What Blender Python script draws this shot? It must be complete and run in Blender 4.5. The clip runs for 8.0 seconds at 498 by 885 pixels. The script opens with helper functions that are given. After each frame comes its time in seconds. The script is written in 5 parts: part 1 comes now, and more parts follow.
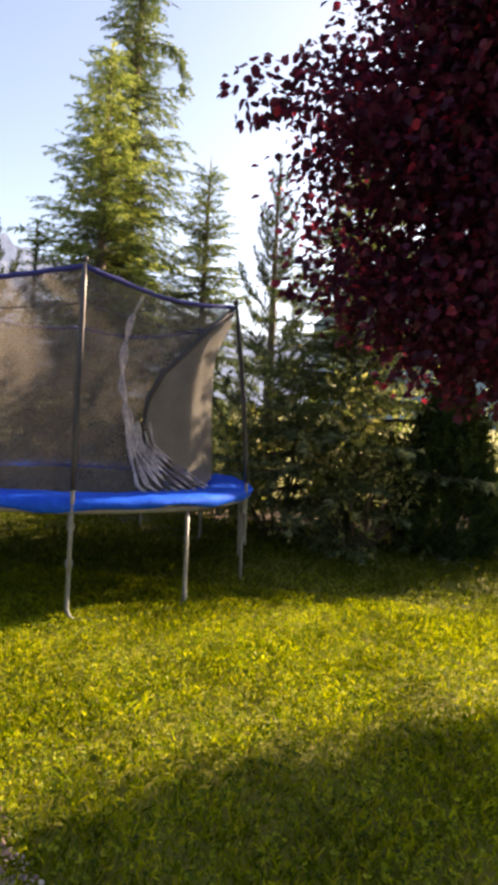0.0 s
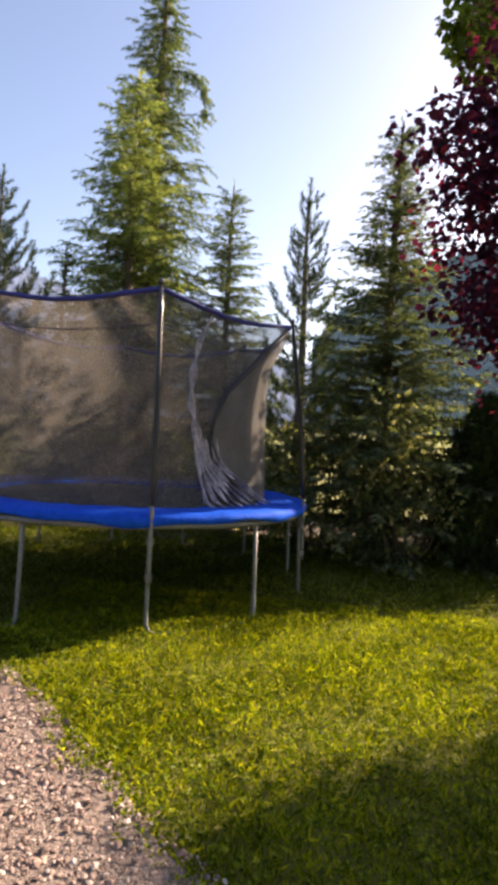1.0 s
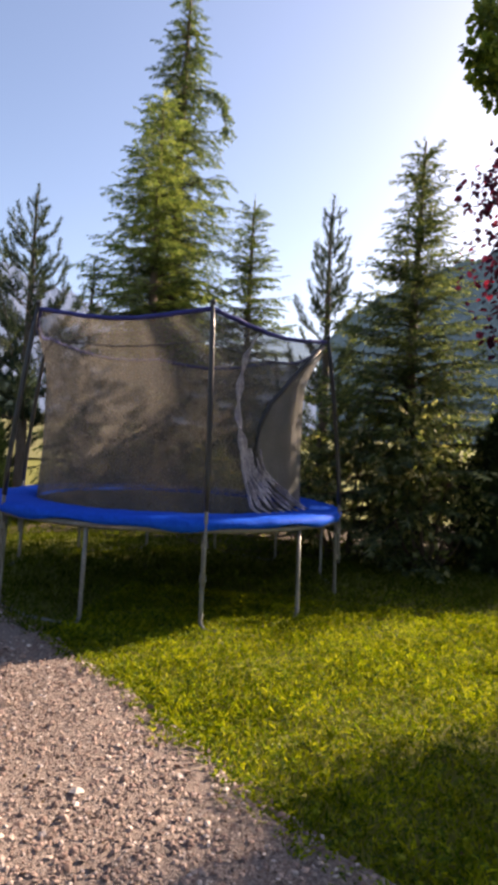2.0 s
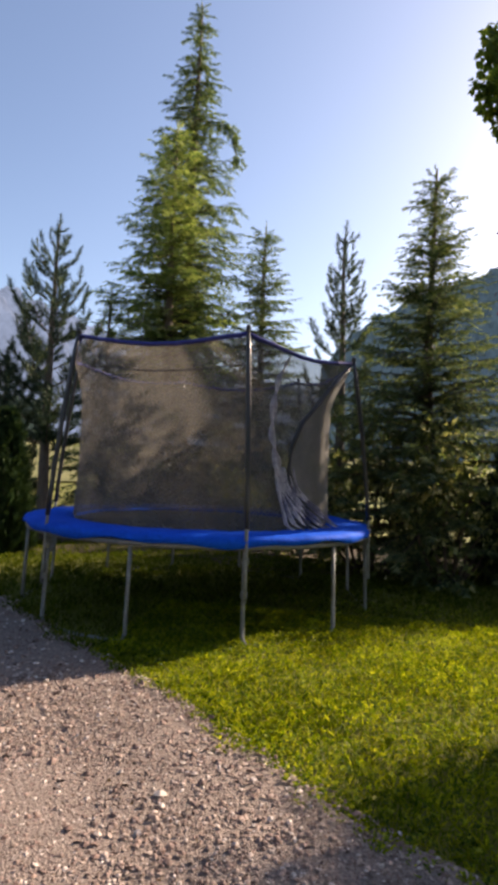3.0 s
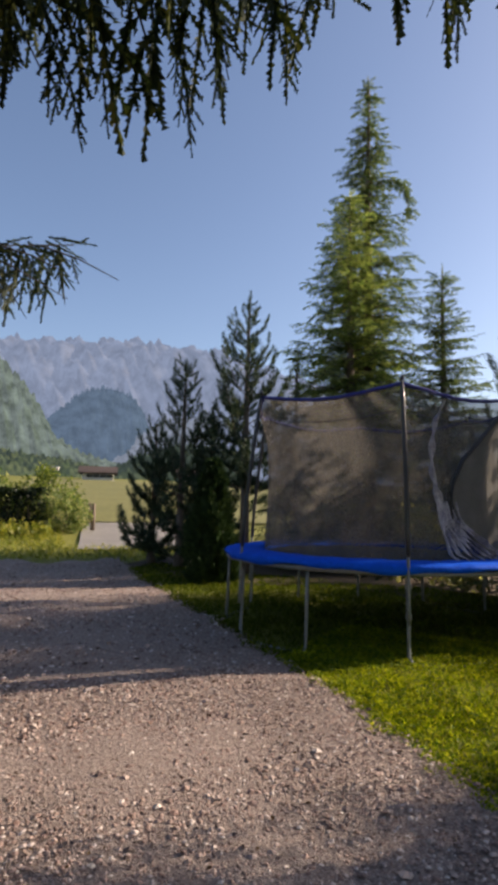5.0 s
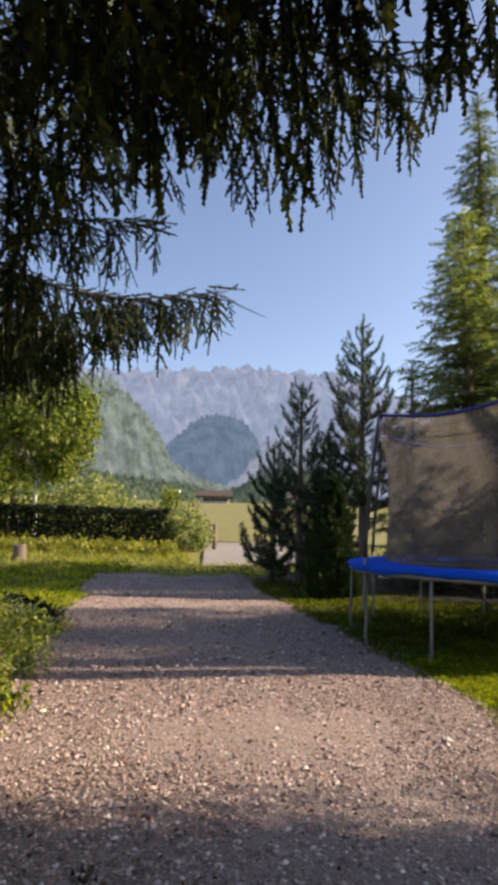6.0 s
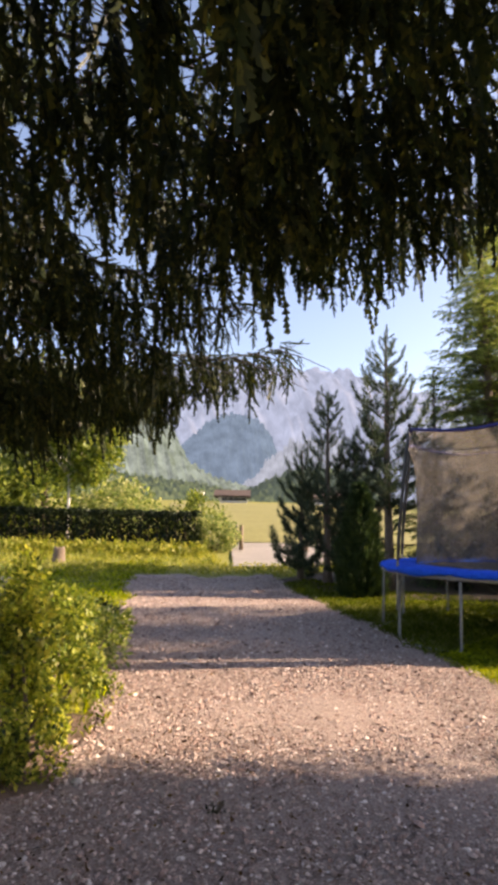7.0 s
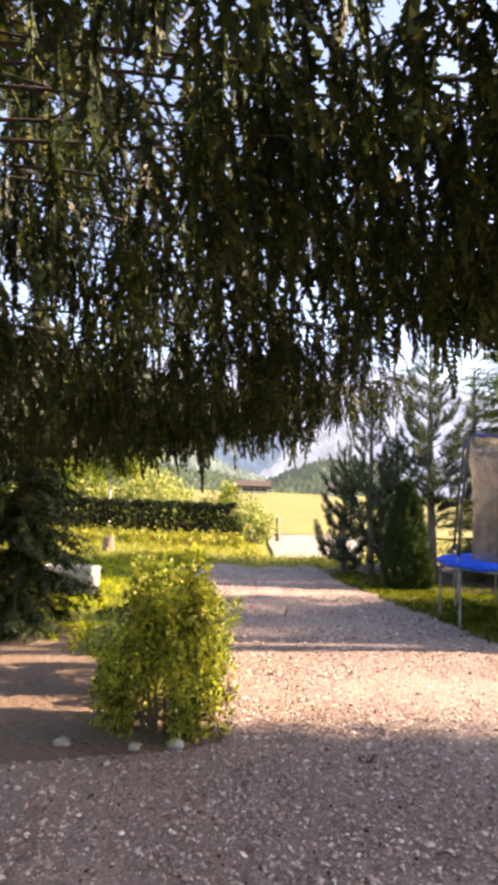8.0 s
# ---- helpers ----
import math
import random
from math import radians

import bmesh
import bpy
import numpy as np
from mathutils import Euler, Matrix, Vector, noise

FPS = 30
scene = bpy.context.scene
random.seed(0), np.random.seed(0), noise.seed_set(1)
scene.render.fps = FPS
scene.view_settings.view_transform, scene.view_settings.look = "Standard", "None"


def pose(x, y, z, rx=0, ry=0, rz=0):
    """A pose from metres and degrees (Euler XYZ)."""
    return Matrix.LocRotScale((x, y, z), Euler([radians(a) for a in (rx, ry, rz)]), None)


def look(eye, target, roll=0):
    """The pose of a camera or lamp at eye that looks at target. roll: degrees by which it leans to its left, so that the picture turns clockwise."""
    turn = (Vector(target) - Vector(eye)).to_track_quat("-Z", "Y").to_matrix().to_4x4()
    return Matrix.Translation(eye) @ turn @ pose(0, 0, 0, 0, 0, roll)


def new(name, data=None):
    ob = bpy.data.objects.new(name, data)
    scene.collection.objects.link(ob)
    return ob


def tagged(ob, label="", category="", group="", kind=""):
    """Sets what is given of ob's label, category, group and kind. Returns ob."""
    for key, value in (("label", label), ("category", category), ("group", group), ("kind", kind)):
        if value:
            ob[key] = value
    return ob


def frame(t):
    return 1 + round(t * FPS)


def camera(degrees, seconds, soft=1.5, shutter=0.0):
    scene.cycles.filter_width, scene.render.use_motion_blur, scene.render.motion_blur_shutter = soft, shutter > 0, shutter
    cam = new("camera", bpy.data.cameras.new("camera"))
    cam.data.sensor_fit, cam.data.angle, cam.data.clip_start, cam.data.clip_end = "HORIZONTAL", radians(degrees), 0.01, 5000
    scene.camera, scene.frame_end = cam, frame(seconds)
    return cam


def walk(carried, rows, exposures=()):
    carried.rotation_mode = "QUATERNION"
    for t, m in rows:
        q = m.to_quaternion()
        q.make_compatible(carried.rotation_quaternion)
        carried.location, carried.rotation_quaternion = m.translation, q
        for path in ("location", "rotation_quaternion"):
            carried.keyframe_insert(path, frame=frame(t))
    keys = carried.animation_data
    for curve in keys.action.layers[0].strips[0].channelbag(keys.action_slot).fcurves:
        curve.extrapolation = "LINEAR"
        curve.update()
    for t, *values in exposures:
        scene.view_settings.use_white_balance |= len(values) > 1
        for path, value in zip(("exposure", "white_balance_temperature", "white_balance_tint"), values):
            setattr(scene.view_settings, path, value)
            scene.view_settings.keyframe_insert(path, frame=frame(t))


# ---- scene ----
cam = camera(46.8, 8.0, soft=4.6)
PATH = [
    (0, (0.463, 0.167, 1.554), (0.159, 2.143, 1.495), 3.6),
    (0.5, (0.146, 0.06, 1.497), (-0.156, 2.037, 1.481), 3.3),
    (1, (-0.106, -0.04, 1.512), (-0.409, 1.937, 1.513), 3.3),
    (1.5, (-0.238, -0.193, 1.515), (-0.552, 1.783, 1.527), 3.0),
    (1.7, (-0.295, -0.299, 1.518), (-0.62, 1.674, 1.53), 3.3),
    (2.8, (-0.642, -0.559, 1.502), (-0.977, 1.411, 1.585), 2.8),
    (3, (-0.666, -0.635, 1.492), (-1.005, 1.334, 1.585), 2.5),
    (3.5, (-0.591, -0.862, 1.516), (-1.113, 1.065, 1.635), 1.8),
    (4, (-0.507, -0.999, 1.498), (-1.248, 0.851, 1.674), 1.7),
    (4.2, (-0.433, -1.012, 1.482), (-1.223, 0.816, 1.665), 1.4),
    (5.3, (0.019, -1.45, 1.428), (-1.089, 0.197, 1.674), 1.1),
    (5.5, (0.039, -1.465, 1.417), (-1.162, 0.112, 1.684), 1.0),
    (6, (0.088, -1.805, 1.299), (-1.208, -0.31, 1.592), 1.4),
    (6.5, (0.148, -2.199, 1.354), (-1.172, -0.725, 1.641), 1.4),
    (7, (0.29, -2.575, 1.395), (-1.045, -1.114, 1.681), 0.9),
    (7.5, (0.279, -3.034, 1.39), (-1.078, -1.592, 1.67), 1.1),
    (8, (0.135, -3.607, 1.466), (-1.243, -2.179, 1.716), 1.8),
]
LIGHT = [(0.0, 2.08, 8300, 22), (0.5, 1.85, 7900, 22), (1.0, 1.68, 7500, 22), (1.7, 1.55, 7300, 22), (3.0, 1.27, 7000, 18), (4.2, 0.88, 6800, 17), (5.5, 1.04, 6800, 16), (6.5, 1.6, 7500, 21), (7.0, 1.88, 7800, 23), (8.0, 2.68, 8200, 25)]
walk(cam, [(t, look(eye, target, roll)) for t, eye, target, roll in PATH], LIGHT)

# ---- daylight: low sun ahead and to the side, clear sky ----
SUN_AZ, SUN_EL = 43.5, 26.5          # degrees clockwise from +y, above the horizon
world = bpy.data.worlds.new("sky")
scene.world = world
world.use_nodes = True
wn = world.node_tree
sky = wn.nodes.new("ShaderNodeTexSky")
sky.sky_type, sky.sun_disc = "NISHITA", False
sky.sun_elevation, sky.sun_rotation = radians(SUN_EL), radians(SUN_AZ)
sky.altitude, sky.air_density, sky.dust_density, sky.ozone_density = 600, 1.0, 2.2, 2.0
wn.links.new(sky.outputs[0], wn.nodes["Background"].inputs[0])
wn.nodes["Background"].inputs[1].default_value = 0.10
sun = new("sun", bpy.data.lights.new("sun", "SUN"))
sun.data.energy, sun.data.angle, sun.data.color = 4.5, radians(0.6), (1.0, 0.88, 0.70)
sd = Vector((math.sin(radians(SUN_AZ)) * math.cos(radians(SUN_EL)), math.cos(radians(SUN_AZ)) * math.cos(radians(SUN_EL)), math.sin(radians(SUN_EL))))
sun.matrix_world = look(sd * 40, (0, 0, 0))


# ---- materials ----
def material(name):
    m = bpy.data.materials.new(name)
    m.use_nodes = True
    nt = m.node_tree
    return m, nt, nt.nodes["Principled BSDF"]


def ramp(nt, fac, stops):
    r = nt.nodes.new("ShaderNodeValToRGB")
    while len(r.color_ramp.elements) < len(stops):
        r.color_ramp.elements.new(0.5)
    for e, (p, c) in zip(r.color_ramp.elements, stops):
        e.position, e.color = p, (*c, 1)
    nt.links.new(fac, r.inputs[0])
    return r.outputs[0]


def noise_tex(nt, scale, detail=4, rough=0.6, stretch=None):
    n = nt.nodes.new("ShaderNodeTexNoise")
    n.inputs["Scale"].default_value, n.inputs["Detail"].default_value, n.inputs["Roughness"].default_value = scale, detail, rough
    g = nt.nodes.new("ShaderNodeNewGeometry")
    if stretch:
        mp = nt.nodes.new("ShaderNodeMapping")
        mp.inputs["Scale"].default_value = stretch
        nt.links.new(g.outputs["Position"], mp.inputs[0])
        nt.links.new(mp.outputs[0], n.inputs["Vector"])
    else:
        nt.links.new(g.outputs["Position"], n.inputs["Vector"])
    return n.outputs["Fac"]


def mix_rgb(nt, a, b, fac, mode="MIX"):
    x = nt.nodes.new("ShaderNodeMix")
    x.data_type, x.blend_type = "RGBA", mode
    for sock, v in ((x.inputs[0], fac), (x.inputs[6], a), (x.inputs[7], b)):
        if isinstance(v, (int, float)):
            sock.default_value = v
        elif isinstance(v, tuple):
            sock.default_value = (*v, 1)
        else:
            nt.links.new(v, sock)
    return x.outputs[2]


def bump(nt, p, height, strength, dist):
    b = nt.nodes.new("ShaderNodeBump")
    b.inputs["Strength"].default_value, b.inputs["Distance"].default_value = strength, dist
    nt.links.new(height, b.inputs["Height"])
    nt.links.new(b.outputs[0], p.inputs["Normal"])


def surface(name, c1, c2, scale, rough=0.8, fine=40.0, bumps=0.3, dist=0.01, metal=0.0, stretch=None, c3=None, grit=0.45):
    m, nt, p = material(name)
    a = ramp(nt, noise_tex(nt, scale, 5, 0.6, stretch), [(0.3, c1), (0.7, c2)])
    f = noise_tex(nt, fine, 4, 0.65, stretch)
    col = mix_rgb(nt, a, ramp(nt, f, [(0.3, tuple(v * 0.55 for v in c1)), (0.7, c3 or tuple(min(1, v * 1.35) for v in c2))]), grit)
    nt.links.new(col, p.inputs["Base Color"])
    p.inputs["Roughness"].default_value, p.inputs["Metallic"].default_value = rough, metal
    bump(nt, p, f, bumps, dist)
    return m


def leafy(name, stops, trans=0.35, gloss=0.015, rough=0.45, patch=0.5, dark=0.6, fine=0.4):
    """Leaves or needles: colour by piece and by patch, light shines through them."""
    m, nt, p = material(name)
    nt.nodes.remove(p)
    g = nt.nodes.new("ShaderNodeNewGeometry")
    col = ramp(nt, g.outputs["Random Per Island"], stops)
    col = mix_rgb(nt, col, ramp(nt, noise_tex(nt, 1.6, 3), [(0.3, (dark, dark, dark)), (0.7, (1.25, 1.2, 1.05))]), patch, "MULTIPLY")
    col = mix_rgb(nt, col, ramp(nt, noise_tex(nt, 11.0, 2), [(0.35, (0.6, 0.62, 0.6)), (0.65, (1.2, 1.18, 1.1))]), fine, "MULTIPLY")
    d, tr, gl = (nt.nodes.new("ShaderNodeBsdf" + k) for k in ("Diffuse", "Translucent", "Glossy"))
    nt.links.new(col, d.inputs[0])
    nt.links.new(mix_rgb(nt, col, (1.25, 1.2, 0.6), 0.8, "MULTIPLY"), tr.inputs[0])
    gl.inputs[0].default_value, gl.inputs["Roughness"].default_value = (0.9, 0.9, 0.9, 1), rough
    m1, m2 = nt.nodes.new("ShaderNodeMixShader"), nt.nodes.new("ShaderNodeMixShader")
    m1.inputs[0].default_value, m2.inputs[0].default_value = trans, gloss
    nt.links.new(d.outputs[0], m1.inputs[1]), nt.links.new(tr.outputs[0], m1.inputs[2])
    nt.links.new(m1.outputs[0], m2.inputs[1]), nt.links.new(gl.outputs[0], m2.inputs[2])
    nt.links.new(m2.outputs[0], nt.nodes["Material Output"].inputs[0])
    return m


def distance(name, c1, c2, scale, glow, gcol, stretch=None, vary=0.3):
    """Far backdrop slopes; the haze is put in as colour and a faint glow."""
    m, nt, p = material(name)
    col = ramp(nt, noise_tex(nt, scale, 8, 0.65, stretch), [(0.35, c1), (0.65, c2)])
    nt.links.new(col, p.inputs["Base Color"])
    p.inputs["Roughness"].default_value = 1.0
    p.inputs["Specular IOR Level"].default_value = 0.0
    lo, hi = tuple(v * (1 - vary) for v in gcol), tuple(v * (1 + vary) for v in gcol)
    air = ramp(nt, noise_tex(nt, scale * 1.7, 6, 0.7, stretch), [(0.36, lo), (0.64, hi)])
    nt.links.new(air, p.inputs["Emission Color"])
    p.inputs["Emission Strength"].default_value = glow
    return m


M_FIELD = surface("meadow", (0.11, 0.12, 0.012), (0.20, 0.19, 0.02), 0.35, 0.9, 14, 0.6, 0.05)
M_GRAVEL = surface("gravel_bed", (0.20, 0.135, 0.108), (0.33, 0.235, 0.19), 1.3, 0.92, 70, 1.0, 0.02, c3=(0.44, 0.355, 0.305), grit=0.75)
M_SOIL = surface("soil", (0.035, 0.024, 0.014), (0.10, 0.065, 0.035), 1.7, 0.95, 18, 0.8, 0.04)
M_BARK = surface("bark", (0.07, 0.05, 0.035), (0.17, 0.13, 0.10), 6, 0.9, 30, 0.9, 0.03, stretch=(1, 1, 0.25))
M_TWIG = surface("twig", (0.06, 0.045, 0.03), (0.12, 0.085, 0.055), 9, 0.9, 60, 0.4, 0.01)
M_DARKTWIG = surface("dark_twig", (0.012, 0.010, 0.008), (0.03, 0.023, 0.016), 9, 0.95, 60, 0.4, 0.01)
M_PALEBARK = surface("pale_bark", (0.42, 0.40, 0.36), (0.62, 0.60, 0.55), 7, 0.8, 40, 0.4, 0.01)
M_STEEL = surface("galvanised_steel", (0.15, 0.15, 0.14), (0.26, 0.26, 0.25), 8, 0.55, 60, 0.15, 0.002, metal=0.35)
M_FOAM = surface("black_foam", (0.02, 0.02, 0.023), (0.04, 0.04, 0.045), 9, 0.32, 80, 0.3, 0.003)
M_PAD = surface("blue_vinyl", (0.001, 0.060, 0.50), (0.003, 0.10, 0.70), 5, 0.7, 24, 0.25, 0.01, c3=(0.004, 0.14, 0.80))
M_PAD.node_tree.nodes["Principled BSDF"].inputs["Specular IOR Level"].default_value = 0.05
M_NAVY = surface("navy_tape", (0.02, 0.025, 0.16), (0.04, 0.045, 0.26), 9, 0.7, 60, 0.3, 0.004)
M_MAT = surface("jumping_mat", (0.012, 0.012, 0.014), (0.025, 0.025, 0.028), 6, 0.75, 90, 0.2, 0.003)
M_EARTH = surface("dry_earth", (0.10, 0.062, 0.040), (0.19, 0.125, 0.085), 1.3, 0.95, 22, 0.8, 0.03, c3=(0.22, 0.155, 0.11))
M_STONE = surface("pale_stone", (0.15, 0.15, 0.145), (0.27, 0.265, 0.26), 8, 0.85, 50, 0.5, 0.01)
M_ROCK = surface("field_stone", (0.20, 0.18, 0.16), (0.36, 0.33, 0.29), 14, 0.9, 60, 0.7, 0.01)
M_WOOD = surface("old_wood", (0.10, 0.07, 0.05), (0.20, 0.15, 0.11), 4, 0.85, 30, 0.4, 0.01, stretch=(1, 1, 0.2))
M_PLASTER = surface("plaster", (0.55, 0.50, 0.45), (0.68, 0.64, 0.58), 2, 0.9, 20, 0.3, 0.01)
M_ROOF = surface("roof_tiles", (0.05, 0.035, 0.03), (0.09, 0.06, 0.05), 3, 0.85, 20, 0.4, 0.02)
M_ROAD = surface("pale_road", (0.17, 0.155, 0.14), (0.27, 0.245, 0.22), 1.2, 0.9, 20, 0.3, 0.01)

G_SPRUCE = leafy("spruce_needles", [(0.0, (0.034, 0.066, 0.038)), (0.5, (0.09, 0.14, 0.068)), (1.0, (0.26, 0.31, 0.15))], 0.4)
G_LIGHT = leafy("light_spruce_needles", [(0.0, (0.07, 0.13, 0.05)), (0.5, (0.21, 0.29, 0.10)), (1.0, (0.44, 0.50, 0.20))], 0.45, dark=0.45)
G_PINE = leafy("pine_needles", [(0.0, (0.022, 0.042, 0.030)), (0.6, (0.052, 0.082, 0.055)), (1.0, (0.14, 0.17, 0.11))], 0.25)
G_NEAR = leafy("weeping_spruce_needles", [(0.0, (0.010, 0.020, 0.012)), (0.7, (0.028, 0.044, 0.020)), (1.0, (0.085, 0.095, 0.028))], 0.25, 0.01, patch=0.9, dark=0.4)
G_THUJA = leafy("thuja_scales", [(0.0, (0.012, 0.028, 0.012)), (0.7, (0.030, 0.058, 0.021)), (1.0, (0.075, 0.115, 0.035))], 0.15)
G_MAPLE = leafy("purple_leaves", [(0.0, (0.030, 0.006, 0.022)), (0.6, (0.072, 0.011, 0.045)), (0.94, (0.13, 0.015, 0.058)), (1.0, (0.32, 0.018, 0.055))], 0.45, 0.018)
G_GREEN = leafy("green_leaves", [(0.0, (0.035, 0.065, 0.014)), (0.6, (0.16, 0.23, 0.042)), (1.0, (0.36, 0.40, 0.09))], 0.5, dark=0.42)
G_SHRUB = leafy("shrub_leaves", [(0.0, (0.07, 0.12, 0.04)), (0.6, (0.24, 0.31, 0.12)), (1.0, (0.60, 0.58, 0.36))], 0.65)
# duller copy of shrub_leaves for shrubs in shade: the shade is in the colour
G_SHADE = leafy("shaded_shrub_leaves", [(0.0, (0.07, 0.10, 0.04)), (0.5, (0.21, 0.25, 0.10)), (0.85, (0.40, 0.40, 0.20)), (1.0, (0.60, 0.57, 0.40))], 0.55)
G_FIR = leafy("fir_needles", [(0.0, (0.04, 0.068, 0.038)), (0.5, (0.105, 0.15, 0.072)), (1.0, (0.30, 0.34, 0.18))], 0.4)
G_GOLD = leafy("golden_green_leaves", [(0.0, (0.03, 0.06, 0.014)), (0.5, (0.27, 0.345, 0.042)), (1.0, (0.64, 0.61, 0.13))], 0.55, patch=0.8, dark=0.38, fine=0.8)
G_BUSH = leafy("weedy_bush_leaves", [(0.0, (0.04, 0.08, 0.014)), (0.5, (0.17, 0.235, 0.035)), (1.0, (0.42, 0.44, 0.10))], 0.5, dark=0.42, fine=0.8)
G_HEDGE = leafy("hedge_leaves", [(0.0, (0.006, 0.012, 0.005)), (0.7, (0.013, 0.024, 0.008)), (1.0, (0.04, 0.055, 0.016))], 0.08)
G_GRASS = leafy("grass_blades", [(0.0, (0.045, 0.10, 0.008)), (0.4, (0.18, 0.255, 0.012)), (0.8, (0.42, 0.47, 0.022)), (1.0, (0.54, 0.55, 0.05))], 0.6, 0.0, patch=0.9, dark=0.45, fine=0.9)
G_CLOVER = leafy("clover_leaves", [(0.0, (0.03, 0.07, 0.008)), (0.45, (0.15, 0.22, 0.014)), (0.8, (0.33, 0.39, 0.022)), (1.0, (0.44, 0.48, 0.045))], 0.5, 0.01, patch=0.8, dark=0.5, fine=0.8)
# darker copy of the lawn's blades, with the shade put into the colour
G_SHADE_GRASS = leafy("shaded_grass_blades", [(0.0, (0.035, 0.06, 0.008)), (0.5, (0.08, 0.11, 0.012)), (1.0, (0.17, 0.19, 0.03))], 0.4, 0.0, patch=0.7)
G_DEAD = leafy("dead_leaves", [(0.0, (0.04, 0.025, 0.015)), (0.6, (0.10, 0.06, 0.03)), (1.0, (0.22, 0.14, 0.07))], 0.2, 0.0)
G_WEED = leafy("weed_leaves", [(0.0, (0.10, 0.14, 0.02)), (0.5, (0.22, 0.25, 0.035)), (1.0, (0.42, 0.39, 0.09))], 0.45)


def pebbles():
    m, nt, p = material("pebbles")
    g = nt.nodes.new("ShaderNodeNewGeometry")
    c = ramp(nt, g.outputs["Random Per Island"], [(0.0, (0.12, 0.09, 0.08)), (0.25, (0.22, 0.14, 0.115)), (0.6, (0.37, 0.265, 0.22)), (0.85, (0.50, 0.40, 0.345)), (1.0, (0.70, 0.62, 0.56))])
    nt.links.new(mix_rgb(nt, c, ramp(nt, noise_tex(nt, 1.1, 3), [(0.35, (0.75, 0.72, 0.7)), (0.65, (1.1, 1.02, 0.98))]), 0.7, "MULTIPLY"), p.inputs["Base Color"])
    p.inputs["Roughness"].default_value = 0.8
    return m


M_PEBBLE = pebbles()


def mesh_net(name="safety_net", c1=(0.118, 0.108, 0.096), c2=(0.178, 0.162, 0.144), gaps=(0.24, 0.38), through_light=0.4):
    """Knitted safety net: half of the light goes through its holes, the threads scatter the rest."""
    m, nt, p = material(name)
    nt.nodes.remove(p)
    d, tr, tp = (nt.nodes.new("ShaderNodeBsdf" + k) for k in ("Diffuse", "Translucent", "Transparent"))
    col = ramp(nt, noise_tex(nt, 2.5, 4), [(0.3, c1), (0.7, c2)])
    nt.links.new(col, d.inputs[0]), nt.links.new(col, tr.inputs[0])
    m1, m2 = nt.nodes.new("ShaderNodeMixShader"), nt.nodes.new("ShaderNodeMixShader")
    m1.inputs[0].default_value = through_light
    nt.links.new(ramp(nt, noise_tex(nt, 60, 2), [(0.3, (gaps[0],) * 3), (0.7, (gaps[1],) * 3)]), m2.inputs[0])
    nt.links.new(d.outputs[0], m1.inputs[1]), nt.links.new(tr.outputs[0], m1.inputs[2])
    nt.links.new(m1.outputs[0], m2.inputs[1]), nt.links.new(tp.outputs[0], m2.inputs[2])
    nt.links.new(m2.outputs[0], nt.nodes["Material Output"].inputs[0])
    return m


M_NET = mesh_net()
# paler threads stand for the doubled layer and for sunlight falling on it
M_DOORNET = mesh_net("sunlit_doubled_net", (0.25, 0.24, 0.225), (0.36, 0.345, 0.32), (0.2, 0.34), 0.62)
M_FLAP = surface("pale_net_cloth", (0.06, 0.06, 0.14), (0.62, 0.59, 0.61), 13, 0.8, 40, 0.8, 0.02, stretch=(1, 1, 0.55))
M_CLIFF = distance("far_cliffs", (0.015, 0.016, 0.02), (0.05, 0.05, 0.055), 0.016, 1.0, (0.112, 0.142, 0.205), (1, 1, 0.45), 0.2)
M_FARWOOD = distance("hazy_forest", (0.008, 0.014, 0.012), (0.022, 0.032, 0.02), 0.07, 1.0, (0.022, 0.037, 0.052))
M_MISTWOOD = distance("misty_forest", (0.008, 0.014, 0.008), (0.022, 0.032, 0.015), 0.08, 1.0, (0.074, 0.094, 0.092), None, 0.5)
# the knoll's blue shade is put into its glow colour as well
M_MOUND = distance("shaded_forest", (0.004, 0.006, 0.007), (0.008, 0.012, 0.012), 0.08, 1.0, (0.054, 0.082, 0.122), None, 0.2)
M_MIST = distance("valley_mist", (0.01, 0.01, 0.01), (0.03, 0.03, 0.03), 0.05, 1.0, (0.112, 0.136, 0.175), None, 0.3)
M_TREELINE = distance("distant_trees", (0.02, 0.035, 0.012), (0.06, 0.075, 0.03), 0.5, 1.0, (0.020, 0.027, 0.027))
M_HAY = surface("dry_meadow", (0.12, 0.118, 0.024), (0.185, 0.17, 0.045), 0.35, 0.9, 4, 0.5, 0.05)


# ---- building helpers ----
RNG = np.random.default_rng(7)


